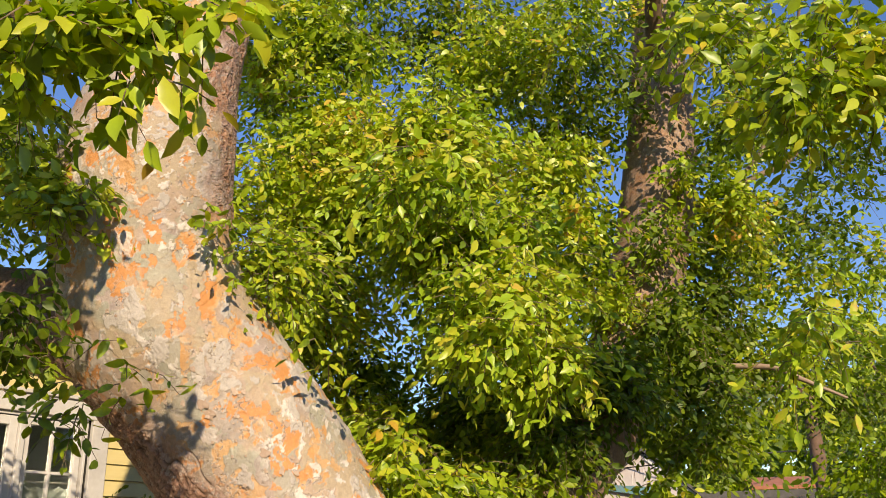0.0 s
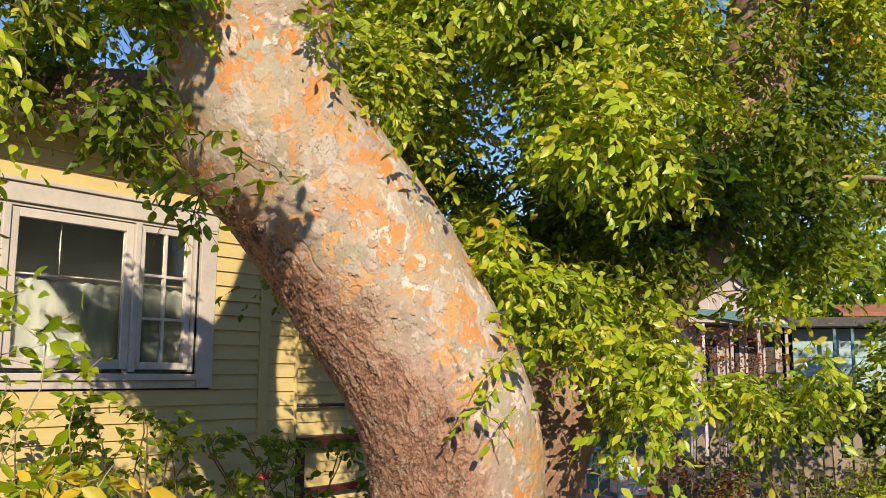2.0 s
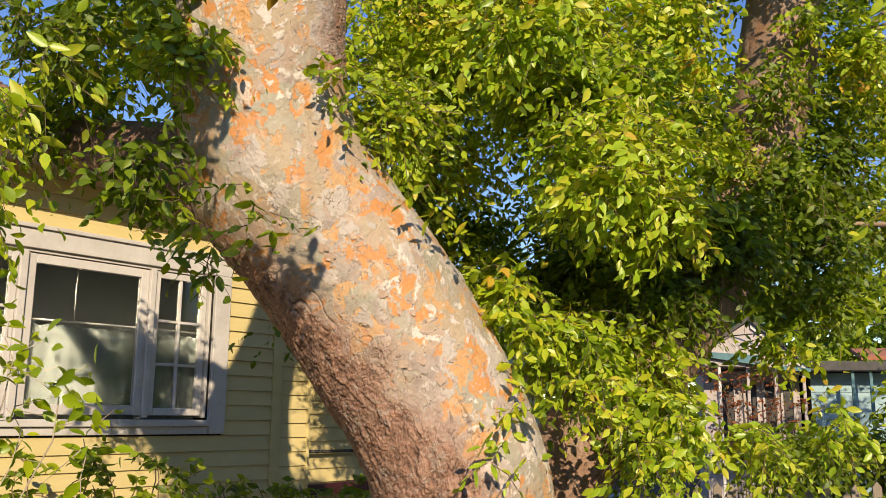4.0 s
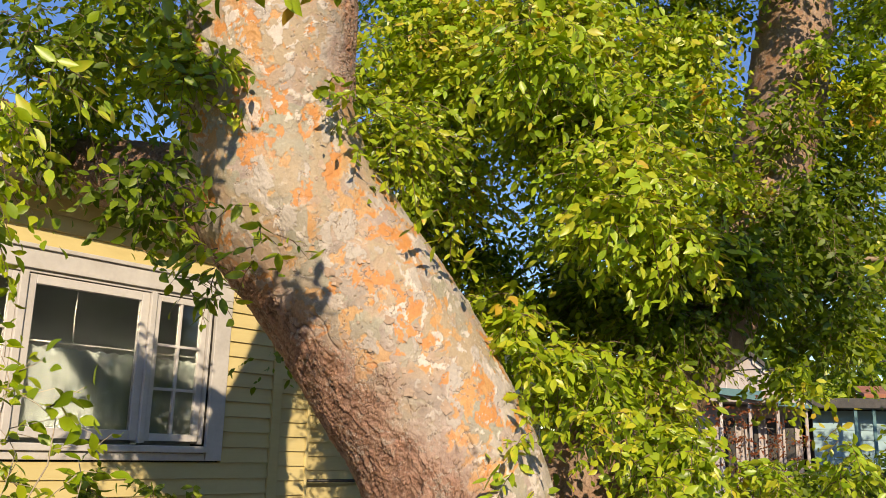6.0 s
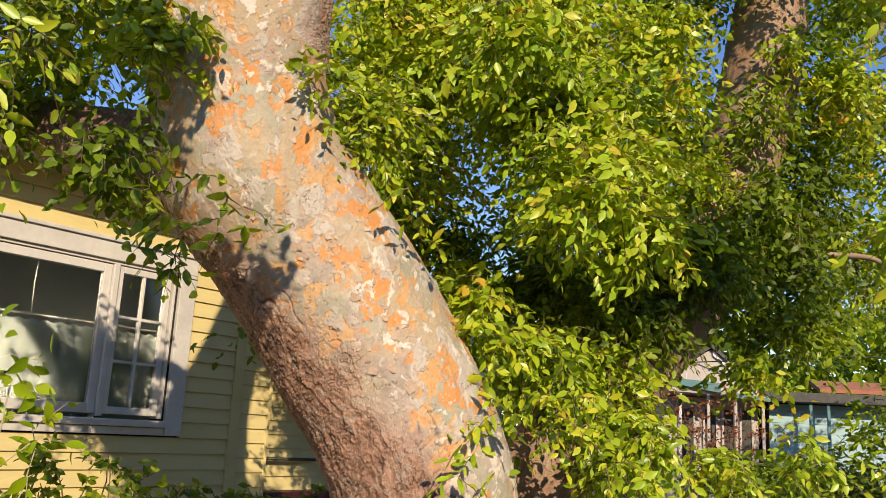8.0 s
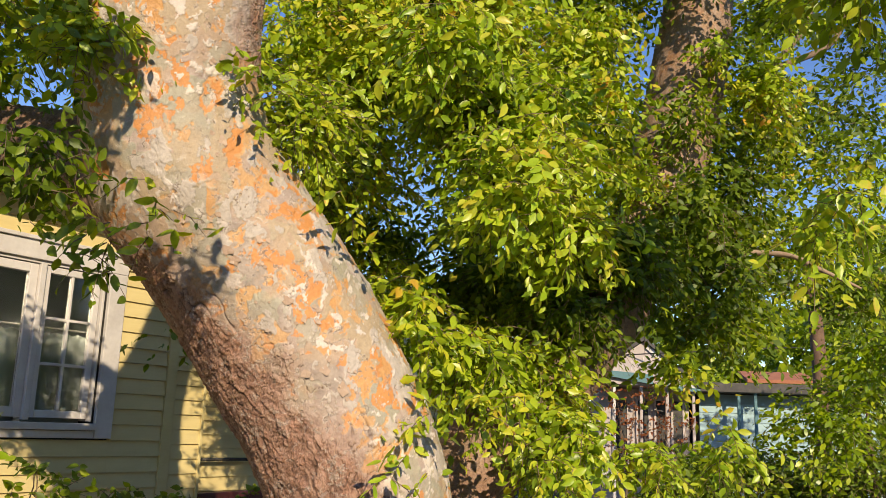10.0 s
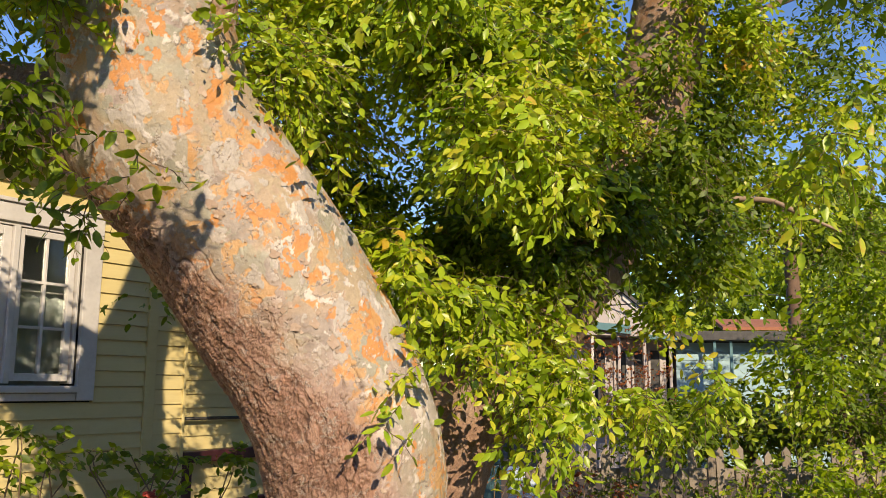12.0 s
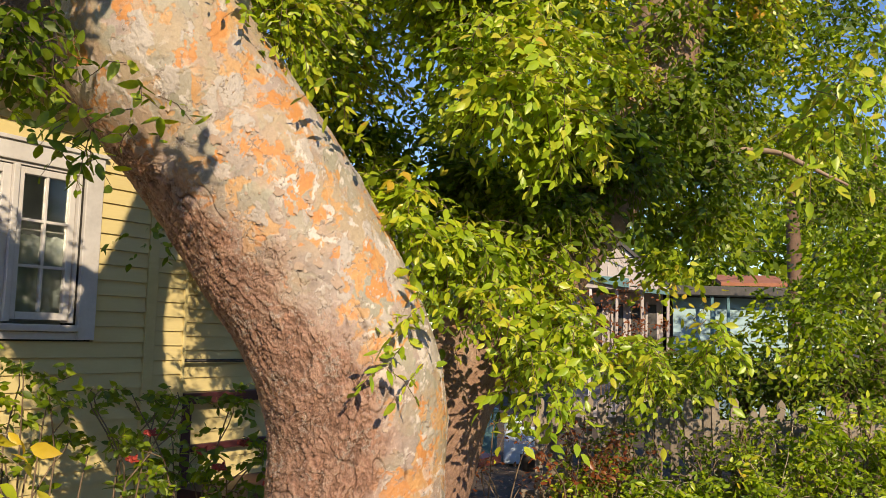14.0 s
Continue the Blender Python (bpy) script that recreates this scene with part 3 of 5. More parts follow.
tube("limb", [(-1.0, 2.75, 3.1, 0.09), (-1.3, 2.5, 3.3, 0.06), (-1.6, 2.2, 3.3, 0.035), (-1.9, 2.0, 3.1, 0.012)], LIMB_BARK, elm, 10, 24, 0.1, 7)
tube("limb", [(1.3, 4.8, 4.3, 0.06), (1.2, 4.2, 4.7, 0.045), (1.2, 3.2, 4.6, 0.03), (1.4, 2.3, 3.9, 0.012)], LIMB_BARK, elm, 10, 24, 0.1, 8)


tube("limb", [(1.18, 4.78, 3.40, 0.023), (1.63, 4.73, 3.61, 0.019), (1.91, 4.85, 3.91, 0.017), (2.03, 4.85, 4.22, 0.014), (2.15, 4.75, 4.51, 0.012), (2.21, 4.60, 4.94, 0.008)], TWIG, elm, 8, 24, 0.1, 11)
tube("limb", [(1.18, 4.78, 3.40, 0.023), (1.73, 4.73, 3.64, 0.019), (2.11, 4.86, 3.88, 0.018), (2.19, 4.73, 4.25, 0.016), (2.27, 4.63, 4.55, 0.012), (2.45, 4.50, 4.94, 0.008)], TWIG, elm, 8, 24, 0.1, 12)


tube("limb", [(1.15, 4.78, 2.95, 0.030), (1.35, 4.78, 2.66, 0.020), (1.48, 4.75, 2.57, 0.017), (1.68, 4.60, 2.52, 0.015), (1.80, 4.50, 2.43, 0.012), (1.96, 4.40, 2.32, 0.006)], SUNLIT_BARK, elm, 8, 30, 0.3, 13, "pale sunlit side limb")


# loose plates of bark that curl away from the trunk
def flake_mesh(seed):
    """A thin ragged plate, hollowed to the trunk's round, one end lifted."""
    rng = np.random.default_rng(seed)
    n = 10
    outline = []
    for k in range(n):
        a = 2 * math.pi * k / n
        r = 1.0 / max(abs(math.cos(a)), abs(math.sin(a))) ** 0.6 * rng.uniform(0.5, 1.1)
        outline.append((0.016 * r * math.cos(a), 0.022 * r * math.sin(a)))

    def height(x, y):
        return -0.5 * x * x / 0.3 + 0.007 * max(0.0, -y / 0.022) ** 1.6

    verts, faces = [], []
    for thick in (-0.0016, 0.0004):
        verts.append((0, 0, height(0, 0) + thick))
        for x, y in outline:
            verts.append((x, y, height(x, y) + thick))
    for k in range(n):
        a, b = 1 + k, 1 + (k + 1) % n
        faces += [(0, b, a), (n + 1, n + 1 + a, n + 1 + b), (a, b, n + 1 + b, n + 1 + a)]
    return mesh_from("bark_flake", verts, faces, FLAKE)


FLAKE = surface("bark_flake", (0.32, 0.21, 0.14), (0.54, 0.41, 0.31), 40, 0.8, None, 0.5, 0.003, random=0.5)
FLAKES = [flake_mesh(s) for s in range(10)]


def flake_at(x, y, z, size, seed, turn=None):
    k = int(np.argmin(((TRUNK_AT - np.array((x, y, z))) ** 2).sum(1)))
    if TRUNK_ROUGH[k] > 0.5 and turn is None:
        return
    o, p = Vector(TRUNK_OUT[k]), Vector(TRUNK_AT[k])
    up = Vector((-0.5, 0, 0.85))
    up = (up - o * up.dot(o)).normalized()
    m = Matrix((up.cross(o), up, o)).transposed().to_4x4()
    rng = np.random.default_rng(seed)
    spin = rng.uniform(-0.9, 0.9) if turn is None else turn
    child("bark_flake", FLAKES[seed % 10], trunk, "", Matrix.Translation(p + o * 0.001) @ m @ Matrix.Rotation(spin, 4, "Z") @ Matrix.Scale(size, 4))


flake_at(-0.409, 2.80, 1.665, 1.25, 1, 0.3)
flake_at(-0.703, 2.74, 1.885, 0.9, 2, 0.2)
flake_at(-0.552, 2.68, 1.575, 0.8, 3)
flake_at(-0.73, 2.60, 2.04, 1.0, 4)
flake_at(-0.512, 2.74, 2.02, 0.7, 5)
frng = np.random.default_rng(77)
for k in range(240):
    zz = frng.uniform(0.9, 3.3)
    j = np.interp(zz, [r[2] for r in TRUNK], [r[0] for r in TRUNK])
    flake_at(j + frng.uniform(-0.22, 0.28), 2.6, zz, frng.uniform(0.2, 0.55), k)

for k in range(20):
    zz = frng.uniform(0.95, 2.5)
    j = np.interp(zz, [r[2] for r in TRUNK], [r[0] for r in TRUNK])
    flake_at(j + frng.uniform(-0.20, 0.22), 2.6, zz, frng.uniform(0.55, 1.05), 300 + k)

# ---- yellow house ----
HOUSE = pose(-2.395, 5.739, 0, 0, 0, 57.67)   # x along the wall, y into the house
house_wall = empty("wall_house", HOUSE, "yellow painted lap siding wall in dappled shade", "wall", kind="structure")
U0, U1, ZS, ZT = -4.2, 0.925, 0.25, 3.0
WU0, WU1, WZ0, WZ1 = -1.86, 0.0, 1.53, 2.50     # window opening
boxed("backing", SHADOW_GAP, house_wall, U0, WU0, 0.02, 0.14, 0.0, ZT, 0)
boxed("backing", SHADOW_GAP, house_wall, WU1, U1 - 0.02, 0.02, 0.14, 0.0, ZT, 0)
boxed("backing", SHADOW_GAP, house_wall, WU0, WU1, 0.02, 0.14, 0.0, WZ0 - 0.02, 0)
boxed("backing", SHADOW_GAP, house_wall, WU0, WU1, 0.02, 0.14, WZ1 + 0.02, ZT, 0)
LAP = 0.1025


def lap_mesh(length):
    v = [(0, -0.012, 0), (0, 0.018, 0), (0, 0.018, LAP), (0, 0.004, LAP - 0.002)]
    v += [(length, y, z) for _, y, z in v]
    f = [(0, 4, 7, 3), (1, 2, 6, 5), (0, 1, 5, 4), (3, 7, 6, 2), (0, 3, 2, 1), (4, 5, 6, 7)]
    return mesh_from("siding_board", v, f, YELLOW)


def boards(parent, u0, u1, z0, z1, phase=1.415):
    me = lap_mesh(u1 - u0)
    k = math.ceil((z0 - phase) / LAP - 0.2)
    while phase + k * LAP < z1 - 0.03:
        child("siding_board", me, parent, "", pose(u0, 0, phase + k * LAP))
        k += 1


boards(house_wall, U0, WU0 - 0.16, ZS, ZT)
boards(house_wall, WU0 - 0.16, WU1 + 0.155, ZS, 1.42)
boards(house_wall, WU0 - 0.16, WU1 + 0.155, 2.62, ZT)
boards(house_wall, WU1 + 0.155, 0.565, ZS, ZT)
boards(house_wall, 0.655, U1 - 0.01, ZS, ZT, 1.395)
boxed("corner_board", YELLOW, house_wall, 0.567, 0.653, -0.018, 0.02, ZS, ZT, 0.003)
boxed("corner_board", YELLOW, house_wall, U1 - 0.012, U1 + 0.012, -0.016, 1.4, ZS, ZT, 0.003)

window = empty("window_1", HOUSE, "white wooden casement window with a half curtain inside", "window", kind="structure")
boxed("casing", WHITE, window, WU0 - 0.15, WU1 + 0.15, -0.035, 0.0, WZ1, WZ1 + 0.115, 0.005)
boxed("casing", WHITE, window, WU0 - 0.17, WU1 + 0.17, -0.055, 0.0, WZ1 + 0.115, WZ1 + 0.14, 0.004)
boxed("casing", WHITE, window, WU1 + 0.022, WU1 + 0.15, -0.033, 0.0, 1.425, WZ1, 0.005)
boxed("casing", WHITE, window, WU0 - 0.15, WU0 - 0.022, -0.033, 0.0, 1.425, WZ1, 0.005)
boxed("sill", WHITE, window, WU0 - 0.02, WU1 + 0.02, -0.05, 0.02, WZ0 - 0.055, WZ0 - 0.012, 0.006)
boxed("apron", WHITE, window, WU0 - 0.02, WU1 + 0.02, -0.026, 0.0, 1.425, WZ0 - 0.058, 0.004)
for a, b in ((WU0, WU0 + 0.025), (WU1 - 0.018, WU1)):
    boxed("jamb", WHITE, window, a, b, -0.015, 0.12, WZ0, WZ1 - 0.02, 0.003)
for a, b in ((-1.32, -1.275), (-0.475, -0.435)):
    boxed("mullion", WHITE, window, a, b, -0.022, 0.12, WZ0, WZ1 - 0.02, 0.004)
boxed("head_jamb", WHITE, window, WU0, WU1, -0.012, 0.12, WZ1 - 0.02, WZ1, 0.003)


def sash(u0, u1, z0, z1, stile, cols, rows):
    s = empty("sash", pose(0, 0, 0), "white painted sash", "")
    s.parent = window
    boxed("stile", WHITE, s, u0, u0 + stile, 0.0, 0.04, z0, z1, 0.004)
    boxed("stile", WHITE, s, u1 - stile, u1, 0.0, 0.04, z0, z1, 0.004)
    boxed("top_rail", WHITE, s, u0 + stile, u1 - stile, 0.0, 0.04, z1 - stile, z1, 0.004)
    boxed("bottom_rail", WHITE, s, u0 + stile, u1 - stile, 0.0, 0.04, z0, z0 + stile * 1.1, 0.004)
    gu0, gu1, gz0, gz1 = u0 + stile, u1 - stile, z0 + stile * 1.1, z1 - stile
    for i in range(1, cols):
        x = gu0 + (gu1 - gu0) * i / cols
        boxed("muntin", WHITE, s, x - 0.009, x + 0.009, 0.004, 0.034, gz0, gz1, 0.003)
    for i in range(1, rows):
        zz = gz0 + (gz1 - gz0) * i / rows
        boxed("muntin", WHITE, s, gu0, gu1, 0.006, 0.032, zz - 0.009, zz + 0.009, 0.003)
    pane = boxed("pane", GLASS, s, gu0, gu1, 0.018, 0.022, gz0, gz1, 0)
    pane.visible_shadow = False


sash(-0.433, -0.03, 1.545, 2.475, 0.042, 2, 3)
sash(-1.273, -0.477, 1.545, 2.475, 0.055, 1, 1)
sash(WU0 + 0.027, -1.322, 1.545, 2.475, 0.042, 2, 3)
room = empty("wall_room", HOUSE, "dim room behind the window", "wall", kind="structure")
boxed("room_side", INTERIOR, room, -2.6, -2.5, 0.145, 1.2, 0.0, 3.0, 0)
boxed("room_side", INTERIOR, room, 0.5, 0.6, 0.145, 1.2, 0.0, 3.0, 0)
boxed("room_back", INTERIOR, room, -2.5, 0.5, 1.1, 1.2, 0.0, 3.0, 0)
boxed("room_floor", INTERIOR, room, -2.5, 0.5, 0.145, 1.1, 0.3, 0.4, 0)
boxed("room_ceiling", INTERIOR, room, -2.5, 0.5, 0.145, 1.1, 2.8, 2.9, 0)


def curtain(u0, u1, z0, z1, y, folds, name, label, kind):
    nx, nz = 80, 12
    verts = []
    for j in range(nz):
        for i in range(nx):
            u = i / (nx - 1)
            v = j / (nz - 1)
            verts.append((u0 + (u1 - u0) * u, y + 0.0025 * math.sin(u * folds * 6.28) * (1 - 0.4 * v) + 0.004 * noise.noise((u * 6, v * 2, 1)), z0 + (z1 - z0) * v + 0.006 * math.sin(u * folds * 6.28 + 1) * v))
    faces = [(j * nx + i, j * nx + i + 1, (j + 1) * nx + i + 1, (j + 1) * nx + i) for j in range(nz - 1) for i in range(nx - 1)]
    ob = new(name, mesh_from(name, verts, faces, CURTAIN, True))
    ob.matrix_basis = HOUSE
    mod = ob.modifiers.new("thick", "SOLIDIFY")
    mod.thickness = 0.003
    tagged(ob, label, kind)


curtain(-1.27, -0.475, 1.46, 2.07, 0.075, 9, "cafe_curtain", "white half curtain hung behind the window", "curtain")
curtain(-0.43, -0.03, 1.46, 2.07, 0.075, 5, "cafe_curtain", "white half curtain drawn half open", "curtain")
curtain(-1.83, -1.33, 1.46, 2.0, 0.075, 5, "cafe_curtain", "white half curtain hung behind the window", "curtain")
rod = empty("curtain_rod", HOUSE, "thin white curtain rod across the window", "curtain rod")
tube("rod", [(-1.83, 0.075, 2.10, 0.006), (-0.03, 0.075, 2.10, 0.006)], WHITE, rod, 8)
tube("cord", [(-0.92, 0.08, 2.10, 0.003), (-0.925, 0.08, 2.28, 0.003), (-0.92, 0.08, 2.46, 0.003)], WHITE, rod, 6)

eave = empty("roof_eave", HOUSE, "white painted eave of the yellow house", "roof", kind="structure")
boxed("soffit", WHITE, eave, U0, U1 + 0.3, -0.42, 0.16, ZT, ZT + 0.02, 0.002)
boxed("fascia", WHITE, eave, U0, U1 + 0.3, -0.445, -0.422, ZT - 0.03, ZT + 0.13, 0.003)
bm = bmesh.new()
box(bm, U0, U1 + 1.6, -0.46, 4.5, 0, 0.05, 0.003)
bmesh.ops.rotate(bm, verts=bm.verts, cent=(0, -0.46, 0), matrix=Matrix.Rotation(radians(12), 3, "X"))
bmesh.ops.translate(bm, verts=bm.verts, vec=(0, 0, ZT + 0.14))
part("roofing", bm, DARK_ROOF, eave)

# porch behind the corner
porch = empty("wall_porch", HOUSE @ pose(0, 0.10, 0), "yellow lap siding wall of the porch beside the corner", "wall", kind="structure")
boxed("backing", SHADOW_GAP, porch, U1 + 0.014, 4.2, 0.022, 0.14, 0.0, 2.95, 0)
boards(porch, U1 + 0.016, 4.2, 0.3, 2.9, 1.36)
boxed("soffit", YELLOW, porch, U1 + 0.016, 4.2, -0.50, -0.014, 1.98, 2.04, 0.003)
boxed("deck", MAROON, porch, U1 + 0.016, 4.2, -1.0, -0.016, 0.30, 0.38, 0.004)
railing = empty("porch_railing", HOUSE, "maroon wooden porch railing", "railing")
boxed("top_rail", MAROON, railing, U1 + 0.02, 2.6, -0.02, 0.06, 0.97, 1.05, 0.006)
boxed("bottom_rail", MAROON, railing, U1 + 0.02, 2.6, 0.0, 0.05, 0.62, 0.67, 0.006)
boxed("post", MAROON, railing, U1 + 0.015, U1 + 0.105, -0.02, 0.07, 0.1, 0.965, 0.006)
boxed("post", MAROON, railing, 2.5, 2.59, -0.02, 0.07, 0.1, 0.965, 0.006)
handrail = empty("handrail", HOUSE, "thin dark metal bar across the porch opening", "handrail")
tube("bar", [(U1 + 0.01, 0.03, 1.285, 0.012), (2.6, 0.03, 1.275, 0.012)], DARK_METAL, handrail, 8)

# ---- picket fence ----
fence = empty("picket_fence", pose(0.7, 6.72, 0, 0, 0, 3), "weathered unpainted wooden picket fence", "fence")
for zz in (0.32, 0.86):
    boxed("rail", WEATHERED, fence, -0.1, 4.6, 0.02, 0.06, zz, zz + 0.08, 0.004)


def picket_mesh(w, h):
    v = [(-w / 2, 0, 0), (w / 2, 0, 0), (w / 2, 0, h - 0.04), (0, 0, h), (-w / 2, 0, h - 0.04)]
    v += [(x, 0.018, z) for x, _, z in v]
    f = [(0, 1, 2, 3, 4), (9, 8, 7, 6, 5)] + [(i, i + 5, (i + 1) % 5 + 5, (i + 1) % 5) for i in range(5)]
    return mesh_from("picket", v, f, WEATHERED)


PICKETS = [picket_mesh(0.060, 1.05), picket_mesh(0.064, 1.07), picket_mesh(0.056, 1.03)]
prng = np.random.default_rng(5)
for k in range(39):
    child("picket", PICKETS[k % 3], fence, "", pose(0.02 + k * 0.116 + prng.uniform(-0.011, 0.011), 0.0, 0.02 + prng.uniform(-0.03, 0.035), 0, prng.uniform(-2.5, 2.5), prng.uniform(-2, 2)))

# ---- houses beyond ----
def slab(name, corners, depth, material, parent, label="", y=0.0):
    """A flat piece with the given x, z outline, extruded into the depth."""
    n = len(corners)
    v = [(x, y, z) for x, z in corners] + [(x, y + depth, z) for x, z in corners]
    f = [tuple(range(n)), tuple(range(2 * n - 1, n - 1, -1))] + [(k, k + n, (k + 1) % n + n, (k + 1) % n) for k in range(n)]
    me = mesh_from(name, v, f, material)
    bm = bmesh.new()
    bm.from_mesh(me)
    bmesh.ops.recalc_face_normals(bm, faces=bm.faces)
    bm.to_mesh(me)
    bm.free()
    return child(name, me, parent, label)


gable = empty("gabled_house", pose(2.45, 15.5, 0, 0, 0, -6), "pale pink house with a gabled porch and teal trim", "house")
boxed("wall", PINKISH, gable, 0.0, 1.60, 0.8, 4.0, 0, 2.4, 0)
slab("gable", [(-0.08, 2.64), (0.0, 2.45), (1.56, 2.40), (1.62, 2.44), (0.73, 3.18)], 3.4, PINKISH, gable, "pale pink boarded gable")
slab("roof", [(-0.22, 2.60), (-0.17, 2.57), (0.73, 3.20), (0.73, 3.27)], 3.8, DARK_ROOF, gable, "dark roof slope", -0.10)
slab("roof", [(0.734, 3.27), (0.734, 3.20), (1.66, 2.40), (1.72, 2.42)], 3.8, DARK_ROOF, gable, "dark roof slope", -0.10)
slab("rake_board", [(0.76, 3.07), (0.76, 3.165), (1.64, 2.405), (1.57, 2.37)], 0.035, WHITE, gable, "white rake board", -0.04)
slab("fascia", [(-0.04, 2.60), (0.88, 2.44), (0.88, 2.61), (-0.02, 2.68)], 0.09, TEAL, gable, "teal fascia", -0.094)
slab("fascia", [(1.12, 2.37), (1.66, 2.33), (1.66, 2.385), (1.12, 2.45)], 0.08, TEAL, gable, "teal fascia", -0.13)
for k in range(7):
    slab("gable_board", [(0.12 + 0.2 * k, 2.66), (0.135 + 0.2 * k, 2.66), (0.135 + 0.2 * k, 2.70 + 0.07 * min(k, 6 - k)), (0.12 + 0.2 * k, 2.70 + 0.07 * min(k, 6 - k))], 0.012, WHITE, gable, y=-0.012)
for x in (0.20, 0.66, 1.10, 1.54):
    boxed("post", WHITE if x < 0.3 else PINKISH, gable, x, x + 0.05, 0.0, 0.07, 0, 2.42, 0.006)
for x, w in ((0.28, 0.22), (0.70, 0.18), (1.02, 0.16), (1.32, 0.16)):
    win = empty("window", pose(x, 0.78, 1.0), "dark window", "")
    win.parent = gable
    boxed("pane", DARK_METAL, win, 0.0, w, 0.0, 0.017, 0.0, 1.2, 0)
    boxed("frame", PINKISH, win, -0.04, 0.0, -0.02, 0.018, -0.04, 1.24, 0.004)
    boxed("frame", PINKISH, win, w, w + 0.04, -0.02, 0.018, -0.04, 1.24, 0.004)
boxed("porch_rail", WHITE, gable, 0.0, 1.60, 0.02, 0.08, 0.9, 0.98, 0.006)

blue = empty("blue_house", pose(4.25, 15.9, 0, 0, 0, -6), "pale blue house with a dark flat eave", "house")
boxed("wall", SHADOW_GAP, blue, 0.0, 3.0, 0.02, 3.0, 0, 2.35, 0)
me = mesh_from("wall_board", [(0, -0.012, 0), (0, 0.018, 0), (0, 0.018, 0.16), (0, 0.002, 0.158), (3.0, -0.012, 0), (3.0, 0.018, 0), (3.0, 0.018, 0.16), (3.0, 0.002, 0.158)],
               [(0, 4, 7, 3), (1, 2, 6, 5), (0, 1, 5, 4), (3, 7, 6, 2), (0, 3, 2, 1), (4, 5, 6, 7)], PALE_BLUE)
for k in range(14):
    child("wall_board", me, blue, "", pose(0, 0, 0.1 + k * 0.16))
boxed("roof", DARK_ROOF, blue, -0.1, 3.3, -0.5, 3.2, 2.36, 2.52, 0.01, "dark eave")
bm = bmesh.new()
box(bm, 0.75, 1.9, 0.0, 0.8, 0.0, 0.06, 0.004)
bmesh.ops.rotate(bm, verts=bm.verts, cent=(0, 0, 0), matrix=Matrix.Rotation(radians(14), 3, "X"))
bmesh.ops.translate(bm, verts=bm.verts, vec=(0, -0.42, 2.535))
part("roof", bm, TERRACOTTA, blue, "terracotta roof slope")
for x in (0.58, 0.86):
    boxed("post", TEAL, blue, x, x + 0.05, -0.4, -0.35, 0, 2.35, 0.004)

chest = empty("storage_box", pose(0.80, 10.75, 0, 0, 0, -8), "pale blue plastic storage box on the ground", "storage box")
boxed("body", BOX_WHITE, chest, 0.0, 0.36, 0.0, 0.4, 0.02, 0.50, 0.02)
boxed("lid", BOX_WHITE, chest, -0.02, 0.38, -0.02, 0.42, 0.505, 0.56, 0.012)
bin_ = empty("garbage_bin", pose(0.48, 10.7, 0, 0, 0, 5), "teal plastic garbage bin with a lid", "bin")
boxed("body", TEAL, bin_, 0.0, 0.24, 0.0, 0.3, 0.0, 0.62, 0.02)
boxed("lid", TEAL, bin_, -0.02, 0.26, -0.02, 0.32, 0.625, 0.67, 0.01)
pot = empty("flower_pot", pose(1.06, 10.4, 0), "dark round flower pot on the ground", "pot")
tube("pot_body", [(0, 0, 0, 0.07), (0, 0, 0.16, 0.095), (0, 0, 0.18, 0.10)], DARK_METAL, pot, 16)

# ---- crown of the elm: leafy branchlets, mass by mass ----
clump(elm, (0.03, 3.58, 2.92), (0.31, 0.35, 0.21), 455, LEAF, size=0.042, length=.22, leaves=11, droop=.6, seed=1)
clump(elm, (0.25, 3.38, 2.54), (0.29, 0.30, 0.18), 455, LEAF_YELLOW, size=0.041, length=.2, leaves=11, droop=.7, seed=2)
clump(elm, (-0.30, 3.78, 3.24), (0.39, 0.40, 0.23), 455, LEAF_YELLOW, size=0.043, length=.22, leaves=11, droop=.6, seed=3)
clump(elm, (0.56, 4.10, 3.13), (0.22, 0.30, 0.19), 179, LEAF, size=0.040, length=.2, leaves=11, droop=.6, seed=4)
clump(elm, (0.03, 3.86, 3.50), (0.58, 0.45, 0.24), 413, LEAF_YELLOW, size=0.043, length=.24, leaves=11, droop=.5, seed=5)
clump(elm, (-0.77, 3.94, 3.22), (0.24, 0.45, 0.38), 413, LEAF, size=0.038, length=.24, leaves=11, droop=.5, seed=6)
clump(elm, (0.41, 3.43, 2.35), (0.18, 0.20, 0.09), 151, LEAF_YELLOW, size=0.041, length=.18, leaves=11, droop=.8, seed=7)
clump(elm, (-0.61, 4.14, 2.83), (0.33, 0.45, 0.25), 469, LEAF, size=0.038, length=.26, leaves=11, droop=.6, seed=8)
# inner and lower masses in the dark leaf carry their shade as colour
clump(elm, (-0.75, 4.48, 2.63), (0.18, 0.40, 0.18), 179, LEAF_DARK_SHADED, size=0.038, length=.26, leaves=11, droop=.6, seed=9)
clump(elm, (0.19, 4.45, 2.30), (0.48, 0.45, 0.16), 634, LEAF_DARK_SHADED, size=0.040, length=.26, leaves=11, droop=.7, seed=10)
clump(elm, (0.87, 4.68, 2.54), (0.44, 0.35, 0.15), 455, LEAF_DARK_SHADED, size=0.043, length=.26, leaves=11, droop=.7, seed=11)
clump(elm, (-0.39, 4.29, 2.25), (0.19, 0.40, 0.14), 179, LEAF, size=0.040, length=.24, leaves=11, droop=.7, seed=12)
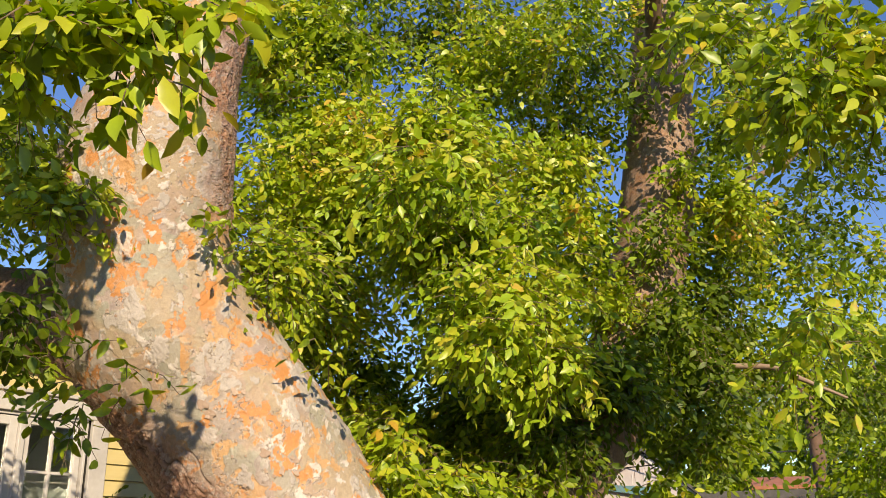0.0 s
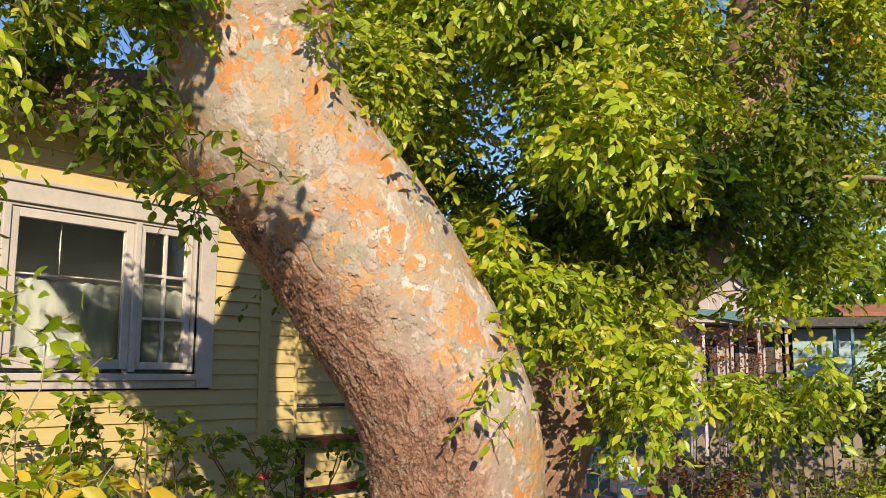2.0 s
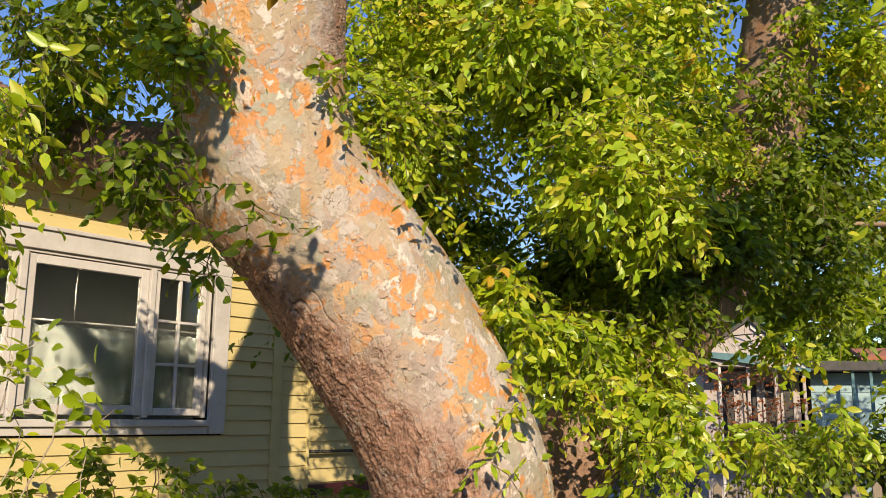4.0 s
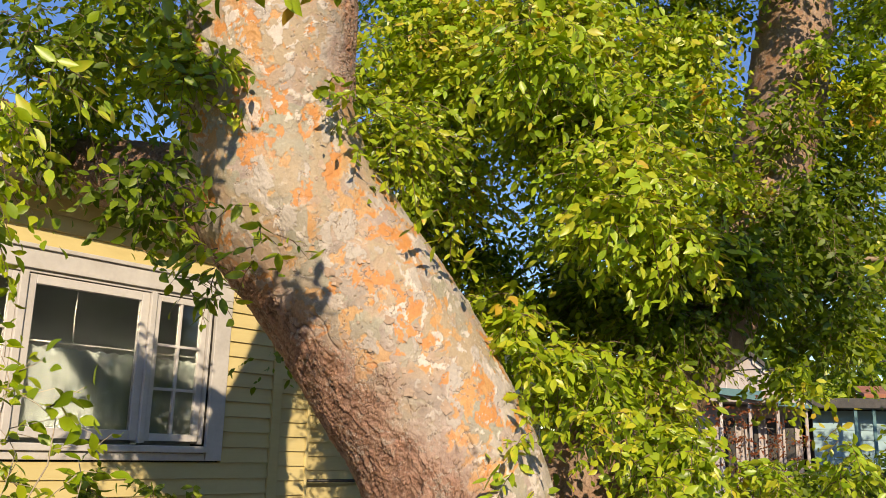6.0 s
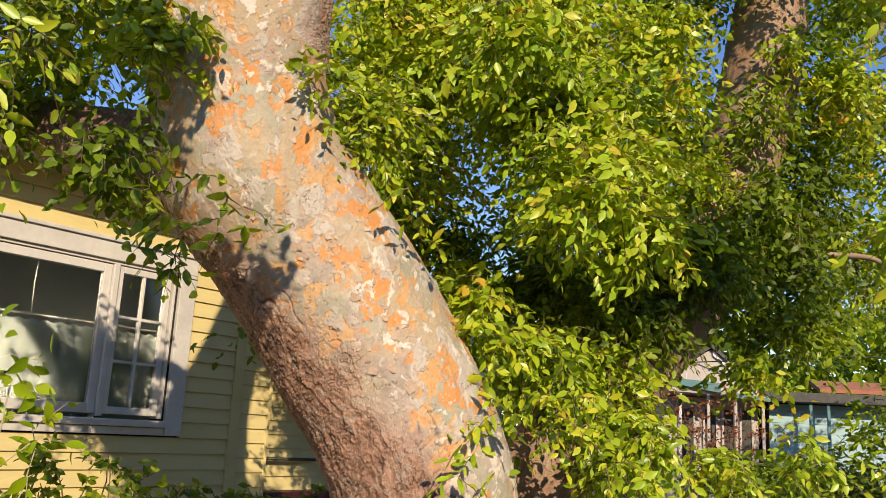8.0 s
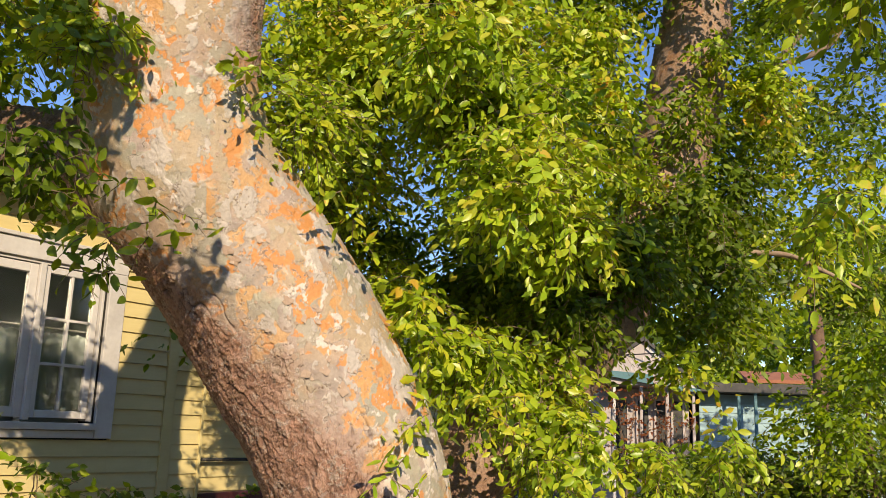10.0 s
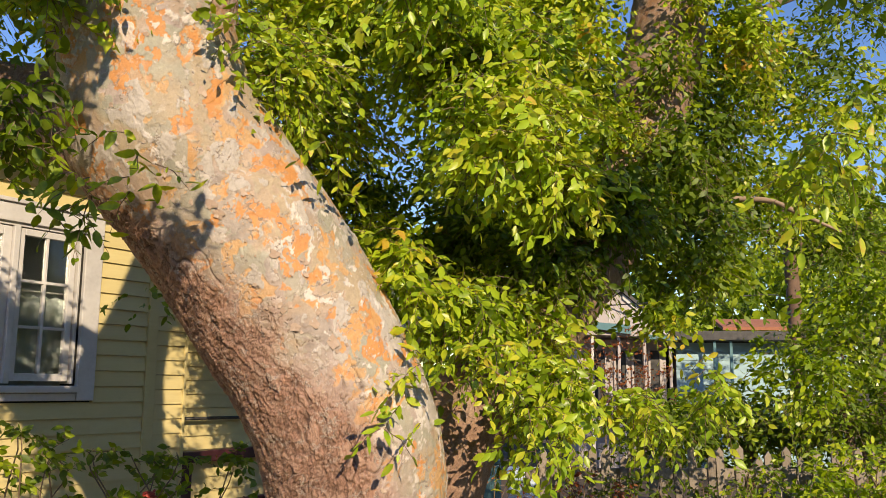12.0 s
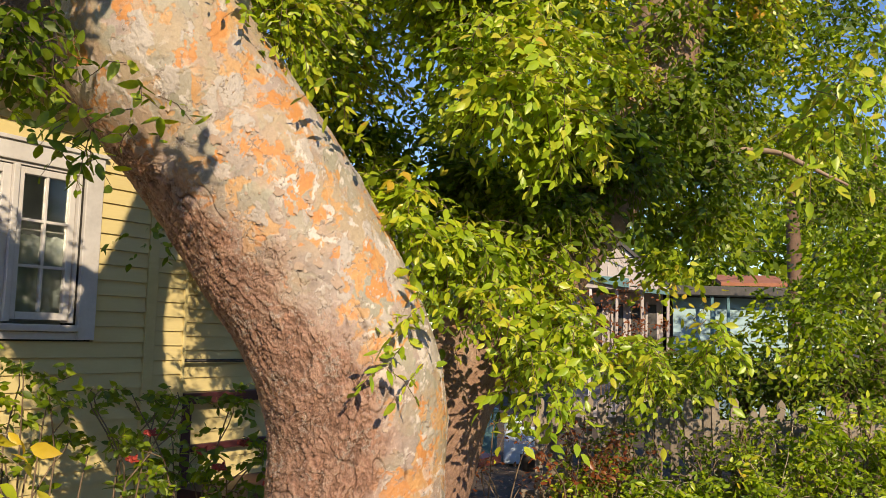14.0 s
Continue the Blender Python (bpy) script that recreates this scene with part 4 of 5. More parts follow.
clump(elm, (1.49, 5.31, 2.80), (0.37, 0.40, 0.30), 269, LEAF_DARK_SHADED, size=0.043, length=.26, leaves=11, droop=.7, seed=61)
clump(elm, (0.09, 5.15, 2.82), (0.50, 0.40, 0.44), 251, LEAF_DARK_SHADED, size=0.048, length=.3, leaves=11, droop=.7, seed=62)
clump(elm, (0.99, 5.55, 3.32), (0.72, 0.40, 0.61), 413, LEAF, size=0.048, length=.3, leaves=11, droop=.7, seed=63)
clump(elm, (-0.62, 5.09, 3.68), (0.59, 0.40, 0.45), 455, LEAF, size=0.048, length=.3, leaves=11, droop=.7, seed=64)
clump(elm, (-0.01, 3.44, 1.85), (0.16, 0.22, 0.11), 193, LEAF, size=0.042, length=.17, leaves=10, droop=.9, seed=13)
clump(elm, (-0.19, 3.10, 1.91), (0.07, 0.12, 0.16), 72, LEAF, size=0.045, length=.14, leaves=9, droop=.9, seed=14)
clump(elm, (0.25, 3.74, 1.80), (0.19, 0.25, 0.12), 165, LEAF, size=0.041, length=.18, leaves=10, droop=.9, seed=15)
clump(elm, (0.36, 3.31, 1.57), (0.14, 0.20, 0.08), 124, LEAF, size=0.044, length=.16, leaves=9, droop=.9, seed=16)
clump(elm, (0.73, 3.71, 1.47), (0.19, 0.20, 0.05), 43, LEAF_YELLOW, size=0.039, length=.16, leaves=10, droop=.9, seed=17)
clump(elm, (1.11, 3.80, 1.52), (0.19, 0.20, 0.04), 36, LEAF_YELLOW, size=0.043, length=.16, leaves=10, droop=.8, seed=18)
clump(elm, (0.30, 3.02, 1.36), (0.08, 0.12, 0.08), 26, LEAF_YELLOW, size=0.041, length=.13, leaves=8, droop=1.0, seed=19)
clump(elm, (0.21, 3.86, 1.56), (0.11, 0.20, 0.12), 151, LEAF_DARK_SHADED, size=0.040, length=.16, leaves=10, droop=.9, seed=20)
clump(elm, (1.91, 5.38, 2.76), (0.52, 0.40, 0.38), 262, LEAF, size=0.043, length=.26, leaves=11, droop=.7, seed=21)
clump(elm, (2.53, 5.60, 2.54), (0.43, 0.40, 0.36), 179, LEAF_DARK_SHADED, size=0.043, length=.26, leaves=11, droop=.7, seed=22)
clump(elm, (1.21, 4.44, 2.18), (0.20, 0.40, 0.09), 124, LEAF_DARK_SHADED, size=0.043, length=.22, leaves=11, droop=.7, seed=23)
clump(elm, (2.39, 5.25, 2.07), (0.37, 0.50, 0.17), 96, LEAF_SHRUB, size=0.046, length=.26, leaves=11, droop=.7, seed=24)
clump(elm, (1.85, 5.23, 3.28), (0.51, 0.40, 0.27), 206, LEAF, size=0.043, length=.24, leaves=11, droop=.7, seed=25)
clump(elm, (2.52, 5.33, 3.23), (0.35, 0.40, 0.35), 138, LEAF, size=0.043, length=.24, leaves=11, droop=.7, seed=26)
clump(elm, (1.24, 2.92, 2.32), (0.09, 0.20, 0.13), 31, LEAF_YELLOW, size=0.053, length=.2, leaves=9, droop=.9, seed=27, single=True)
clump(elm, (2.25, 5.29, 3.56), (0.61, 0.40, 0.36), 227, LEAF_DARK_SHADED, size=0.043, length=.26, leaves=11, droop=.7, seed=28)
clump(elm, (1.36, 2.68, 3.12), (0.19, 0.25, 0.12), 36, LEAF, size=0.051, length=.2, leaves=10, droop=.9, seed=29)
clump(elm, (0.84, 2.53, 3.24), (0.19, 0.20, 0.07), 40, LEAF, size=0.051, length=.2, leaves=10, droop=.9, seed=30)
clump(elm, (1.21, 2.25, 3.13), (0.17, 0.25, 0.07), 40, LEAF, size=0.051, length=.2, leaves=10, droop=.9, seed=31)
clump(elm, (-0.67, 4.16, 4.27), (0.34, 0.50, 0.34), 400, LEAF, size=0.043, length=.26, leaves=11, droop=.5, seed=32)
clump(elm, (-0.68, 4.15, 3.69), (0.30, 0.40, 0.27), 358, LEAF, size=0.043, length=.26, leaves=11, droop=.5, seed=33)
clump(elm, (0.21, 4.58, 4.32), (0.50, 0.50, 0.30), 413, LEAF, size=0.043, length=.28, leaves=11, droop=.5, seed=34)
clump(elm, (0.87, 4.63, 4.21), (0.30, 0.50, 0.37), 193, LEAF_DARK_SHADED, size=0.043, length=.28, leaves=11, droop=.5, seed=35)
clump(elm, (-0.50, 4.53, 5.06), (0.77, 0.60, 0.28), 358, LEAF, size=0.043, length=.3, leaves=11, droop=.5, seed=36)
clump(elm, (-0.20, 3.93, 3.44), (0.36, 0.40, 0.17), 303, LEAF_YELLOW, size=0.043, length=.24, leaves=11, droop=.6, seed=37)
clump(elm, (1.67, 4.21, 4.82), (0.97, 0.60, 0.19), 124, LEAF, size=0.043, length=.3, leaves=11, droop=.5, seed=65)
clump(elm, (-1.69, 2.58, 2.84), (0.21, 0.25, 0.09), 124, LEAF_DARK_SHADED, size=0.038, length=.18, leaves=10, droop=.8, seed=38)
clump(elm, (-1.27, 2.53, 2.79), (0.08, 0.15, 0.07), 54, LEAF, size=0.035, length=.13, leaves=10, droop=.6, seed=39)
clump(elm, (-1.55, 2.09, 2.34), (0.07, 0.20, 0.12), 28, LEAF_SHRUB, size=0.043, length=.18, leaves=9, droop=.9, seed=40)
clump(elm, (-1.70, 2.21, 2.14), (0.11, 0.20, 0.12), 36, LEAF_SHRUB, size=0.043, length=.2, leaves=9, droop=.9, seed=43)
clump(elm, (-0.95, 2.41, 2.12), (0.08, 0.10, 0.04), 8, LEAF, size=0.047, length=.14, leaves=7, droop=.9, seed=44, single=True)
clump(elm, (-1.05, 2.42, 2.03), (0.03, 0.08, 0.05), 9, LEAF_DARK_SHADED, size=0.047, length=.10, leaves=7, droop=1.0, seed=45, single=True)
clump(elm, (-1.36, 1.98, 2.44), (0.07, 0.15, 0.04), 9, LEAF_YELLOW, size=0.051, length=.2, leaves=7, droop=.7, seed=46, single=True)
clump(elm, (-1.28, 2.31, 2.89), (0.10, 0.20, 0.10), 30, LEAF_DARK_SHADED, size=0.049, length=.16, leaves=9, droop=.9, seed=49)
clump(elm, (-1.96, 3.00, 2.64), (0.13, 0.20, 0.09), 44, LEAF_DARK_SHADED, size=0.041, length=.16, leaves=9, droop=.8, seed=66)
clump(elm, (-0.20, 2.72, 1.46), (0.04, 0.05, 0.05), 6, LEAF_YELLOW, size=0.046, length=.10, leaves=7, droop=1.1, seed=50, single=True)
clump(elm, (-1.49, 4.69, 2.01), (0.10, 0.10, 0.03), 6, LEAF_DARK_SHADED, size=0.051, length=.12, leaves=7, droop=.8, seed=51)
clump(elm, (-0.69, 2.61, 2.62), (0.04, 0.06, 0.05), 14, LEAF, size=0.037, length=.09, leaves=8, droop=.7, seed=52)
clump(elm, (-0.39, 2.74, 2.18), (0.02, 0.05, 0.04), 4, LEAF, size=0.046, length=.10, leaves=7, droop=1.0, seed=53, single=True)
clump(elm, (-0.13, 2.86, 1.57), (0.04, 0.06, 0.07), 8, LEAF, size=0.047, length=.10, leaves=7, droop=1.0, seed=54, single=True)
clump(elm, (0.42, 3.86, 2.07), (0.17, 0.20, 0.10), 262, LEAF_DARK_SHADED, size=0.040, length=.2, leaves=10, droop=.8, seed=71)
clump(elm, (0.73, 3.98, 2.38), (0.19, 0.20, 0.11), 358, LEAF_DARK_SHADED, size=0.040, length=.2, leaves=10, droop=.8, seed=72)
clump(elm, (1.11, 4.35, 2.76), (0.22, 0.25, 0.19), 206, LEAF_DARK_SHADED, size=0.040, length=.22, leaves=10, droop=.8, seed=73)
clump(elm, (1.26, 4.44, 2.44), (0.22, 0.25, 0.11), 165, LEAF_DARK_SHADED, size=0.042, length=.22, leaves=10, droop=.8, seed=74)
clump(elm, (1.67, 4.97, 3.48), (0.19, 0.30, 0.23), 125, LEAF_DARK_SHADED, size=0.040, length=.24, leaves=10, droop=.7, seed=75)
clump(elm, (0.82, 4.40, 2.86), (0.14, 0.20, 0.17), 124, LEAF, size=0.040, length=.2, leaves=10, droop=.8, seed=76)
clump(elm, (1.58, 4.86, 3.04), (0.25, 0.30, 0.25), 161, LEAF_DARK_SHADED, size=0.040, length=.24, leaves=10, droop=.7, seed=77)
clump(elm, (1.53, 3.91, 4.46), (0.36, 0.30, 0.21), 124, LEAF, size=0.040, length=.24, leaves=10, droop=.7, seed=78)
clump(elm, (0.65, 4.08, 4.25), (0.24, 0.30, 0.18), 124, LEAF, size=0.040, length=.24, leaves=10, droop=.7, seed=79)
clump(elm, (-0.40, 4.69, 3.01), (0.31, 0.30, 0.25), 13, LEAF_DARK_SHADED, size=0.046, length=.26, leaves=11, droop=.6, seed=81)
clump(elm, (0.74, 4.94, 4.23), (0.32, 0.30, 0.28), 165, LEAF, size=0.040, length=.26, leaves=11, droop=.6, seed=82)
clump(elm, (1.80, 5.08, 4.15), (0.29, 0.30, 0.25), 69, LEAF_SHRUB, size=0.043, length=.26, leaves=11, droop=.6, seed=83)
clump(elm, (2.43, 5.21, 4.41), (0.45, 0.30, 0.22), 54, LEAF_SHRUB, size=0.043, length=.26, leaves=11, droop=.6, seed=84)
clump(elm, (0.41, 4.81, 4.90), (0.58, 0.30, 0.22), 151, LEAF, size=0.040, length=.26, leaves=11, droop=.6, seed=85)
clump(elm, (1.13, 4.84, 4.81), (0.43, 0.30, 0.22), 124, LEAF, size=0.040, length=.26, leaves=11, droop=.6, seed=86)
clump(elm, (2.04, 5.66, 4.31), (0.26, 0.30, 0.15), 30, LEAF, size=0.043, length=.26, leaves=11, droop=.6, seed=87)
clump(elm, (0.59, 5.21, 3.75), (0.38, 0.30, 0.24), 179, LEAF, size=0.040, length=.26, leaves=11, droop=.6, seed=88)
clump(elm, (1.31, 4.40, 3.59), (0.15, 0.15, 0.17), 48, LEAF, size=0.043, length=.2, leaves=10, droop=.7, seed=91)
clump(elm, (1.18, 4.37, 3.15), (0.17, 0.15, 0.14), 72, LEAF_DARK_SHADED, size=0.043, length=.2, leaves=10, droop=.7, seed=92)
clump(elm, (1.29, 3.92, 4.13), (0.17, 0.15, 0.17), 60, LEAF, size=0.043, length=.2, leaves=10, droop=.7, seed=93)
clump(elm, (-1.27, 2.54, 2.23), (0.10, 0.10, 0.03), 21, LEAF_DARK_SHADED, size=0.045, length=.14, leaves=9, droop=.8, seed=95)
clump(elm, (1.62, 4.38, 3.85), (0.14, 0.14, 0.22), 193, LEAF, size=0.036, length=.16, leaves=10, droop=.7, seed=97)
clump(elm, (1.50, 4.45, 3.35), (0.14, 0.12, 0.20), 193, LEAF, size=0.036, length=.16, leaves=10, droop=.7, seed=98)
clump(elm, (1.75, 4.30, 4.25), (0.18, 0.14, 0.20), 193, LEAF, size=0.036, length=.16, leaves=10, droop=.7, seed=100)
clump(elm, (-0.60, 2.96, 2.60), (0.09, 0.15, 0.20), 179, LEAF, size=0.035, length=.16, leaves=10, droop=.7, seed=101)
clump(elm, (2.13, 5.29, 1.66), (0.40, 0.40, 0.20), 124, LEAF_SHRUB, size=0.043, length=.24, leaves=11, droop=.7, seed=108)
clump(elm, (1.42, 5.52, 1.40), (0.35, 0.30, 0.09), 93, LEAF_DARK_SHADED, size=0.046, length=.2, leaves=10, droop=.7, seed=109)
clump(elm, (0.58, 4.23, 3.51), (0.26, 0.30, 0.17), 193, LEAF, size=0.040, length=.22, leaves=10, droop=.7, seed=110)
clump(elm, (-1.88, 3.16, 2.89), (0.20, 0.20, 0.14), 69, LEAF_SHRUB, size=0.037, length=.16, leaves=10, droop=.8, seed=116)
clump(elm, (2.62, 5.40, 4.16), (0.38, 0.30, 0.34), 138, LEAF_DARK_SHADED, size=0.040, length=.24, leaves=10, droop=.7, seed=117)
clump(elm, (-0.99, 4.09, 4.17), (0.12, 0.30, 0.33), 165, LEAF, size=0.040, length=.22, leaves=10, droop=.6, seed=118)
clump(elm, (0.76, 4.91, 3.98), (0.28, 0.30, 0.21), 165, LEAF_DARK_SHADED, size=0.040, length=.24, leaves=10, droop=.6, seed=119)
clump(elm, (0.20, 2.99, 2.40), (0.21, 0.10, 0.17), 72, LEAF_YELLOW, size=0.043, length=.15, leaves=9, droop=.8, seed=120)
clump(elm, (-0.07, 3.15, 2.93), (0.32, 0.12, 0.19), 84, LEAF_YELLOW, size=0.047, length=.16, leaves=9, droop=.7, seed=121)
clump(elm, (-1.53, 3.00, 2.89), (0.13, 0.15, 0.10), 39, LEAF, size=0.037, length=.15, leaves=9, droop=.8, seed=122)
clump(elm, (0.32, 3.41, 2.90), (0.20, 0.12, 0.11), 48, LEAF_YELLOW, size=0.047, length=.16, leaves=9, droop=.7, seed=123)
clump(elm, (-0.10, 5.02, 4.88), (0.93, 0.30, 0.26), 358, LEAF_DARK_SHADED, size=0.040, length=.26, leaves=10, droop=.6, seed=130)
clump(elm, (-1.01, 4.41, 4.15), (0.13, 0.30, 0.29), 124, LEAF, size=0.040, length=.24, leaves=10, droop=.6, seed=131)
clump(elm, (1.98, 5.30, 4.73), (0.46, 0.30, 0.31), 78, LEAF_DARK_SHADED, size=0.043, length=.26, leaves=10, droop=.6, seed=132)
clump(elm, (1.64, 5.23, 2.29), (0.29, 0.30, 0.13), 100, LEAF_SHRUB, size=0.043, length=.2, leaves=10, droop=.7, seed=133)

# leaves over the limb, low crown, and unseen masses added to cast shade
# out of view at the right, added to shade the inner crown
clump(elm, (1.75, 2.30, 3.05), (0.25, 0.22, 0.18), 72, LEAF, size=0.047, length=.20, leaves=10, droop=.8, seed=207)
clump(elm, (-0.49, 1.36, 2.60), (0.04, 0.08, 0.03), 24, LEAF, size=0.051, length=.11, leaves=8, droop=.9, seed=201)
clump(elm, (-0.59, 1.36, 2.55), (0.06, 0.09, 0.04), 43, LEAF, size=0.051, length=.12, leaves=8, droop=.9, seed=202)
clump(elm, (-0.72, 1.38, 2.49), (0.07, 0.09, 0.05), 43, LEAF_SHRUB, size=0.051, length=.13, leaves=8, droop=.9, seed=203)
# above the view, placed to shade the limb
clump(elm, (-0.95, 1.60, 3.00), (0.20, 0.16, 0.10), 98, LEAF, size=0.049, length=.15, leaves=9, droop=.8, seed=204)
clump(elm, (-0.42, 4.60, 2.52), (0.22, 0.25, 0.14), 179, LEAF_DARK_SHADED, size=0.040, length=.20, leaves=10, droop=.7, seed=217)
clump(elm, (0.24, 3.05, 1.50), (0.08, 0.10, 0.07), 26, LEAF, size=0.037, length=.13, leaves=8, droop=1.1, seed=218)
clump(elm, (0.12, 3.02, 1.60), (0.08, 0.10, 0.08), 31, LEAF, size=0.037, length=.13, leaves=8, droop=1.0, seed=219)
# two sparse masses added off to the left to dapple the window wall
clump(elm, (-1.75, 2.75, 3.15), (0.35, 0.30, 0.25), 111, LEAF_SHRUB, size=0.045, length=.20, leaves=9, droop=.8, seed=220)
clump(elm, (-1.95, 2.95, 2.85), (0.25, 0.25, 0.20), 75, LEAF_SHRUB, size=0.045, length=.20, leaves=9, droop=.8, seed=221)
clump(elm, (1.02, 4.25, 1.88), (0.20, 0.12, 0.08), 44, LEAF, size=.044, length=.16, leaves=9, droop=.9, seed=223)
clump(elm, (1.08, 2.22, 2.93), (0.28, 0.20, 0.09), 100, LEAF, size=.046, length=.17, leaves=9, droop=.9, seed=224)
clump(elm, (1.40, 2.25, 2.95), (0.28, 0.20, 0.12), 100, LEAF, size=.046, length=.17, leaves=9, droop=.9, seed=225)
clump(elm, (-1.20, 2.54, 2.68), (0.15, 0.10, 0.07), 75, LEAF, size=0.041, length=.13, leaves=9, droop=.7, seed=212)
clump(elm, (-1.36, 2.52, 2.34), (0.20, 0.08, 0.04), 36, LEAF_DARK_SHADED, size=0.045, length=.14, leaves=8, droop=1.2, seed=214)

# ---- shrubs and other trees ----
def shrub(name, label, category, base, height, spread, stems, material, seed, size=0.045, per=9, length=0.16, leaves=8, droop=0.5, stick=TWIG, width=0.85, lean=(0, 0), low=0.3, group="", thick=1.0):
    """Arching stems from one root, each with leafy twigs along its upper part."""
    rng = np.random.default_rng(seed)
    ob = empty(name, pose(*base), label, category, group)
    starts, ways = [], []
    for k in range(stems):
        a = rng.uniform(0, 2 * math.pi)
        r = spread * rng.uniform(0.3, 1.0)
        h = height * rng.uniform(0.6, 1.05)
        end = np.array((math.cos(a) * r + lean[0], math.sin(a) * r + lean[1], h))
        sway = rng.normal(0, 0.05, 2)
        rows = spline([(0.04 * math.cos(a), 0.04 * math.sin(a), 0, 0.007 * thick), (*(end * (0.45, 0.45, 0.62) + (*sway, 0)), 0.005 * thick), (*(end * (0.8, 0.8, 0.93) - (*sway, 0)), 0.0035 * thick), (*end, 0.002 * thick)], 9)
        tube("stem", rows, stick, ob, 5)
        for _ in range(per):
            u = rng.uniform(low, 1.0) * 8
            i = min(int(u), 7)
            p = rows[i, :3] + (rows[i + 1, :3] - rows[i, :3]) * (u - i)
            starts.append(p)
            w = rng.normal(size=3) * (1, 1, 0.5) + 0.6 * end / np.linalg.norm(end)
            ways.append(w / np.linalg.norm(w))
    pts, along, normal = twigs(rng, np.array(starts), np.array(ways), length, leaves, droop)
    n = pts.shape[0] * leaves
    v, f = leaf_arrays(pts.reshape(-1, 3), along.reshape(-1, 3), normal.reshape(-1, 3), size * rng.uniform(0.6, 1.3, n), width)
    tagged(child("foliage", fast_mesh("foliage", v, f, material), ob), kind="stuff")
    tv, tf = twig_sticks(pts, 0.0018)
    tagged(child("branchwork", fast_mesh("branchwork", tv, tf, stick), ob), kind="stuff")
    return ob


def flowers(ob, places, radius):
    for k, p in enumerate(places):
        bm = bmesh.new()
        for i in range(9):
            bmesh.ops.create_icosphere(bm, subdivisions=1, radius=radius * (0.6 - 0.03 * i), matrix=pose(radius * 0.6 * math.cos(2.4 * i), radius * 0.6 * math.sin(2.4 * i), radius * 0.09 * i, 30 * i, 0, 40 * i) @ Matrix.Diagonal((1, 1, 0.35, 1)))
        part("blossom", bm, PETAL, ob, "red blossom", m=pose(*p))


# roses along the yellow wall
rose = "rose bush with dark leaves against the yellow wall"
shrub("rose_bush", rose, "bush", (-2.1, 4.55, 0), 1.35, 0.45, 10, LEAF_DARK_SHADED, 1, 0.055, 5, 0.15, 7, group="roses by the wall")
shrub("rose_bush", rose, "bush", (-1.65, 4.75, 0), 1.20, 0.40, 9, LEAF_DARK_SHADED, 2, 0.055, 5, 0.15, 7, group="roses by the wall")
r3 = shrub("rose_bush", "rose bush with a few red blossoms by the porch", "bush", (-1.35, 4.9, 0), 1.15, 0.42, 9, LEAF_DARK_SHADED, 3, 0.052, 6, 0.15, 7, group="roses by the wall")
flowers(r3, [(-0.15, -0.3, 0.98), (0.12, -0.33, 0.90), (0.3, -0.2, 0.93), (-0.25, -0.25, 0.84)], 0.035)
shrub("rose_bush", rose, "bush", (-2.55, 4.3, 0), 1.30, 0.40, 9, LEAF_DARK_SHADED, 4, 0.055, 5, 0.15, 7, group="roses by the wall")
r5 = shrub("rose_bush", "low rose bush with red blossoms in front of the porch railing", "bush", (-1.0, 4.6, 0), 0.95, 0.35, 8, LEAF_DARK_SHADED, 5, 0.05, 7, 0.14, 7, group="roses by the wall")
flowers(r5, [(-0.1, -0.2, 0.85), (0.15, -0.22, 0.78)], 0.035)
# young tree close by
shrub("sapling", "slender sapling with pale green and yellowing leaves", "sapling", (-1.27, 1.97, 0), 1.72, 0.17, 7, LEAF_SHRUB, 11, 0.046, 6, 0.16, 5, 0.7, PALE_TWIG, 0.8, (0.02, 0), 0.6, thick=0.5)
shrub("sapling", "slender sapling with pale green and yellowing leaves", "sapling", (-1.46, 1.95, 0), 1.74, 0.20, 8, LEAF_SHRUB, 12, 0.046, 6, 0.16, 5, 0.7, PALE_TWIG, 0.8, (0, 0), 0.6, thick=0.5)
shrub("sapling", "low sapling with yellowing leaves under the window", "sapling", (-1.48, 2.35, 0), 1.25, 0.2, 7, LEAF_SHRUB, 14, 0.046, 5, 0.15, 5, 0.7, PALE_TWIG, 0.8, (0, 0), 0.55, thick=0.5)
shrub("sapling", "slender sapling with yellow autumn leaves", "sapling", (-1.08, 2.02, 0), 1.27, 0.12, 5, LEAF_AUTUMN, 15, 0.060, 4, 0.12, 5, 0.9, PALE_TWIG, 0.75, (0, 0), 0.72, thick=0.5)
shrub("bare_bush", "dark twisting bush with few russet leaves behind the elm", "bush", (0.22, 5.2, 0), 1.02, 0.34, 7, LEAF_RED, 16, 0.03, 4, 0.22, 4, 0.2, TWIG, 0.6, (0.12, 0), 0.45)
shrub("seedling", "small sunlit bush at the foot of the elm", "bush", (-0.95, 2.9, 0), 0.98, 0.14, 6, LEAF_YELLOW, 13, 0.045, 8, 0.1, 6)
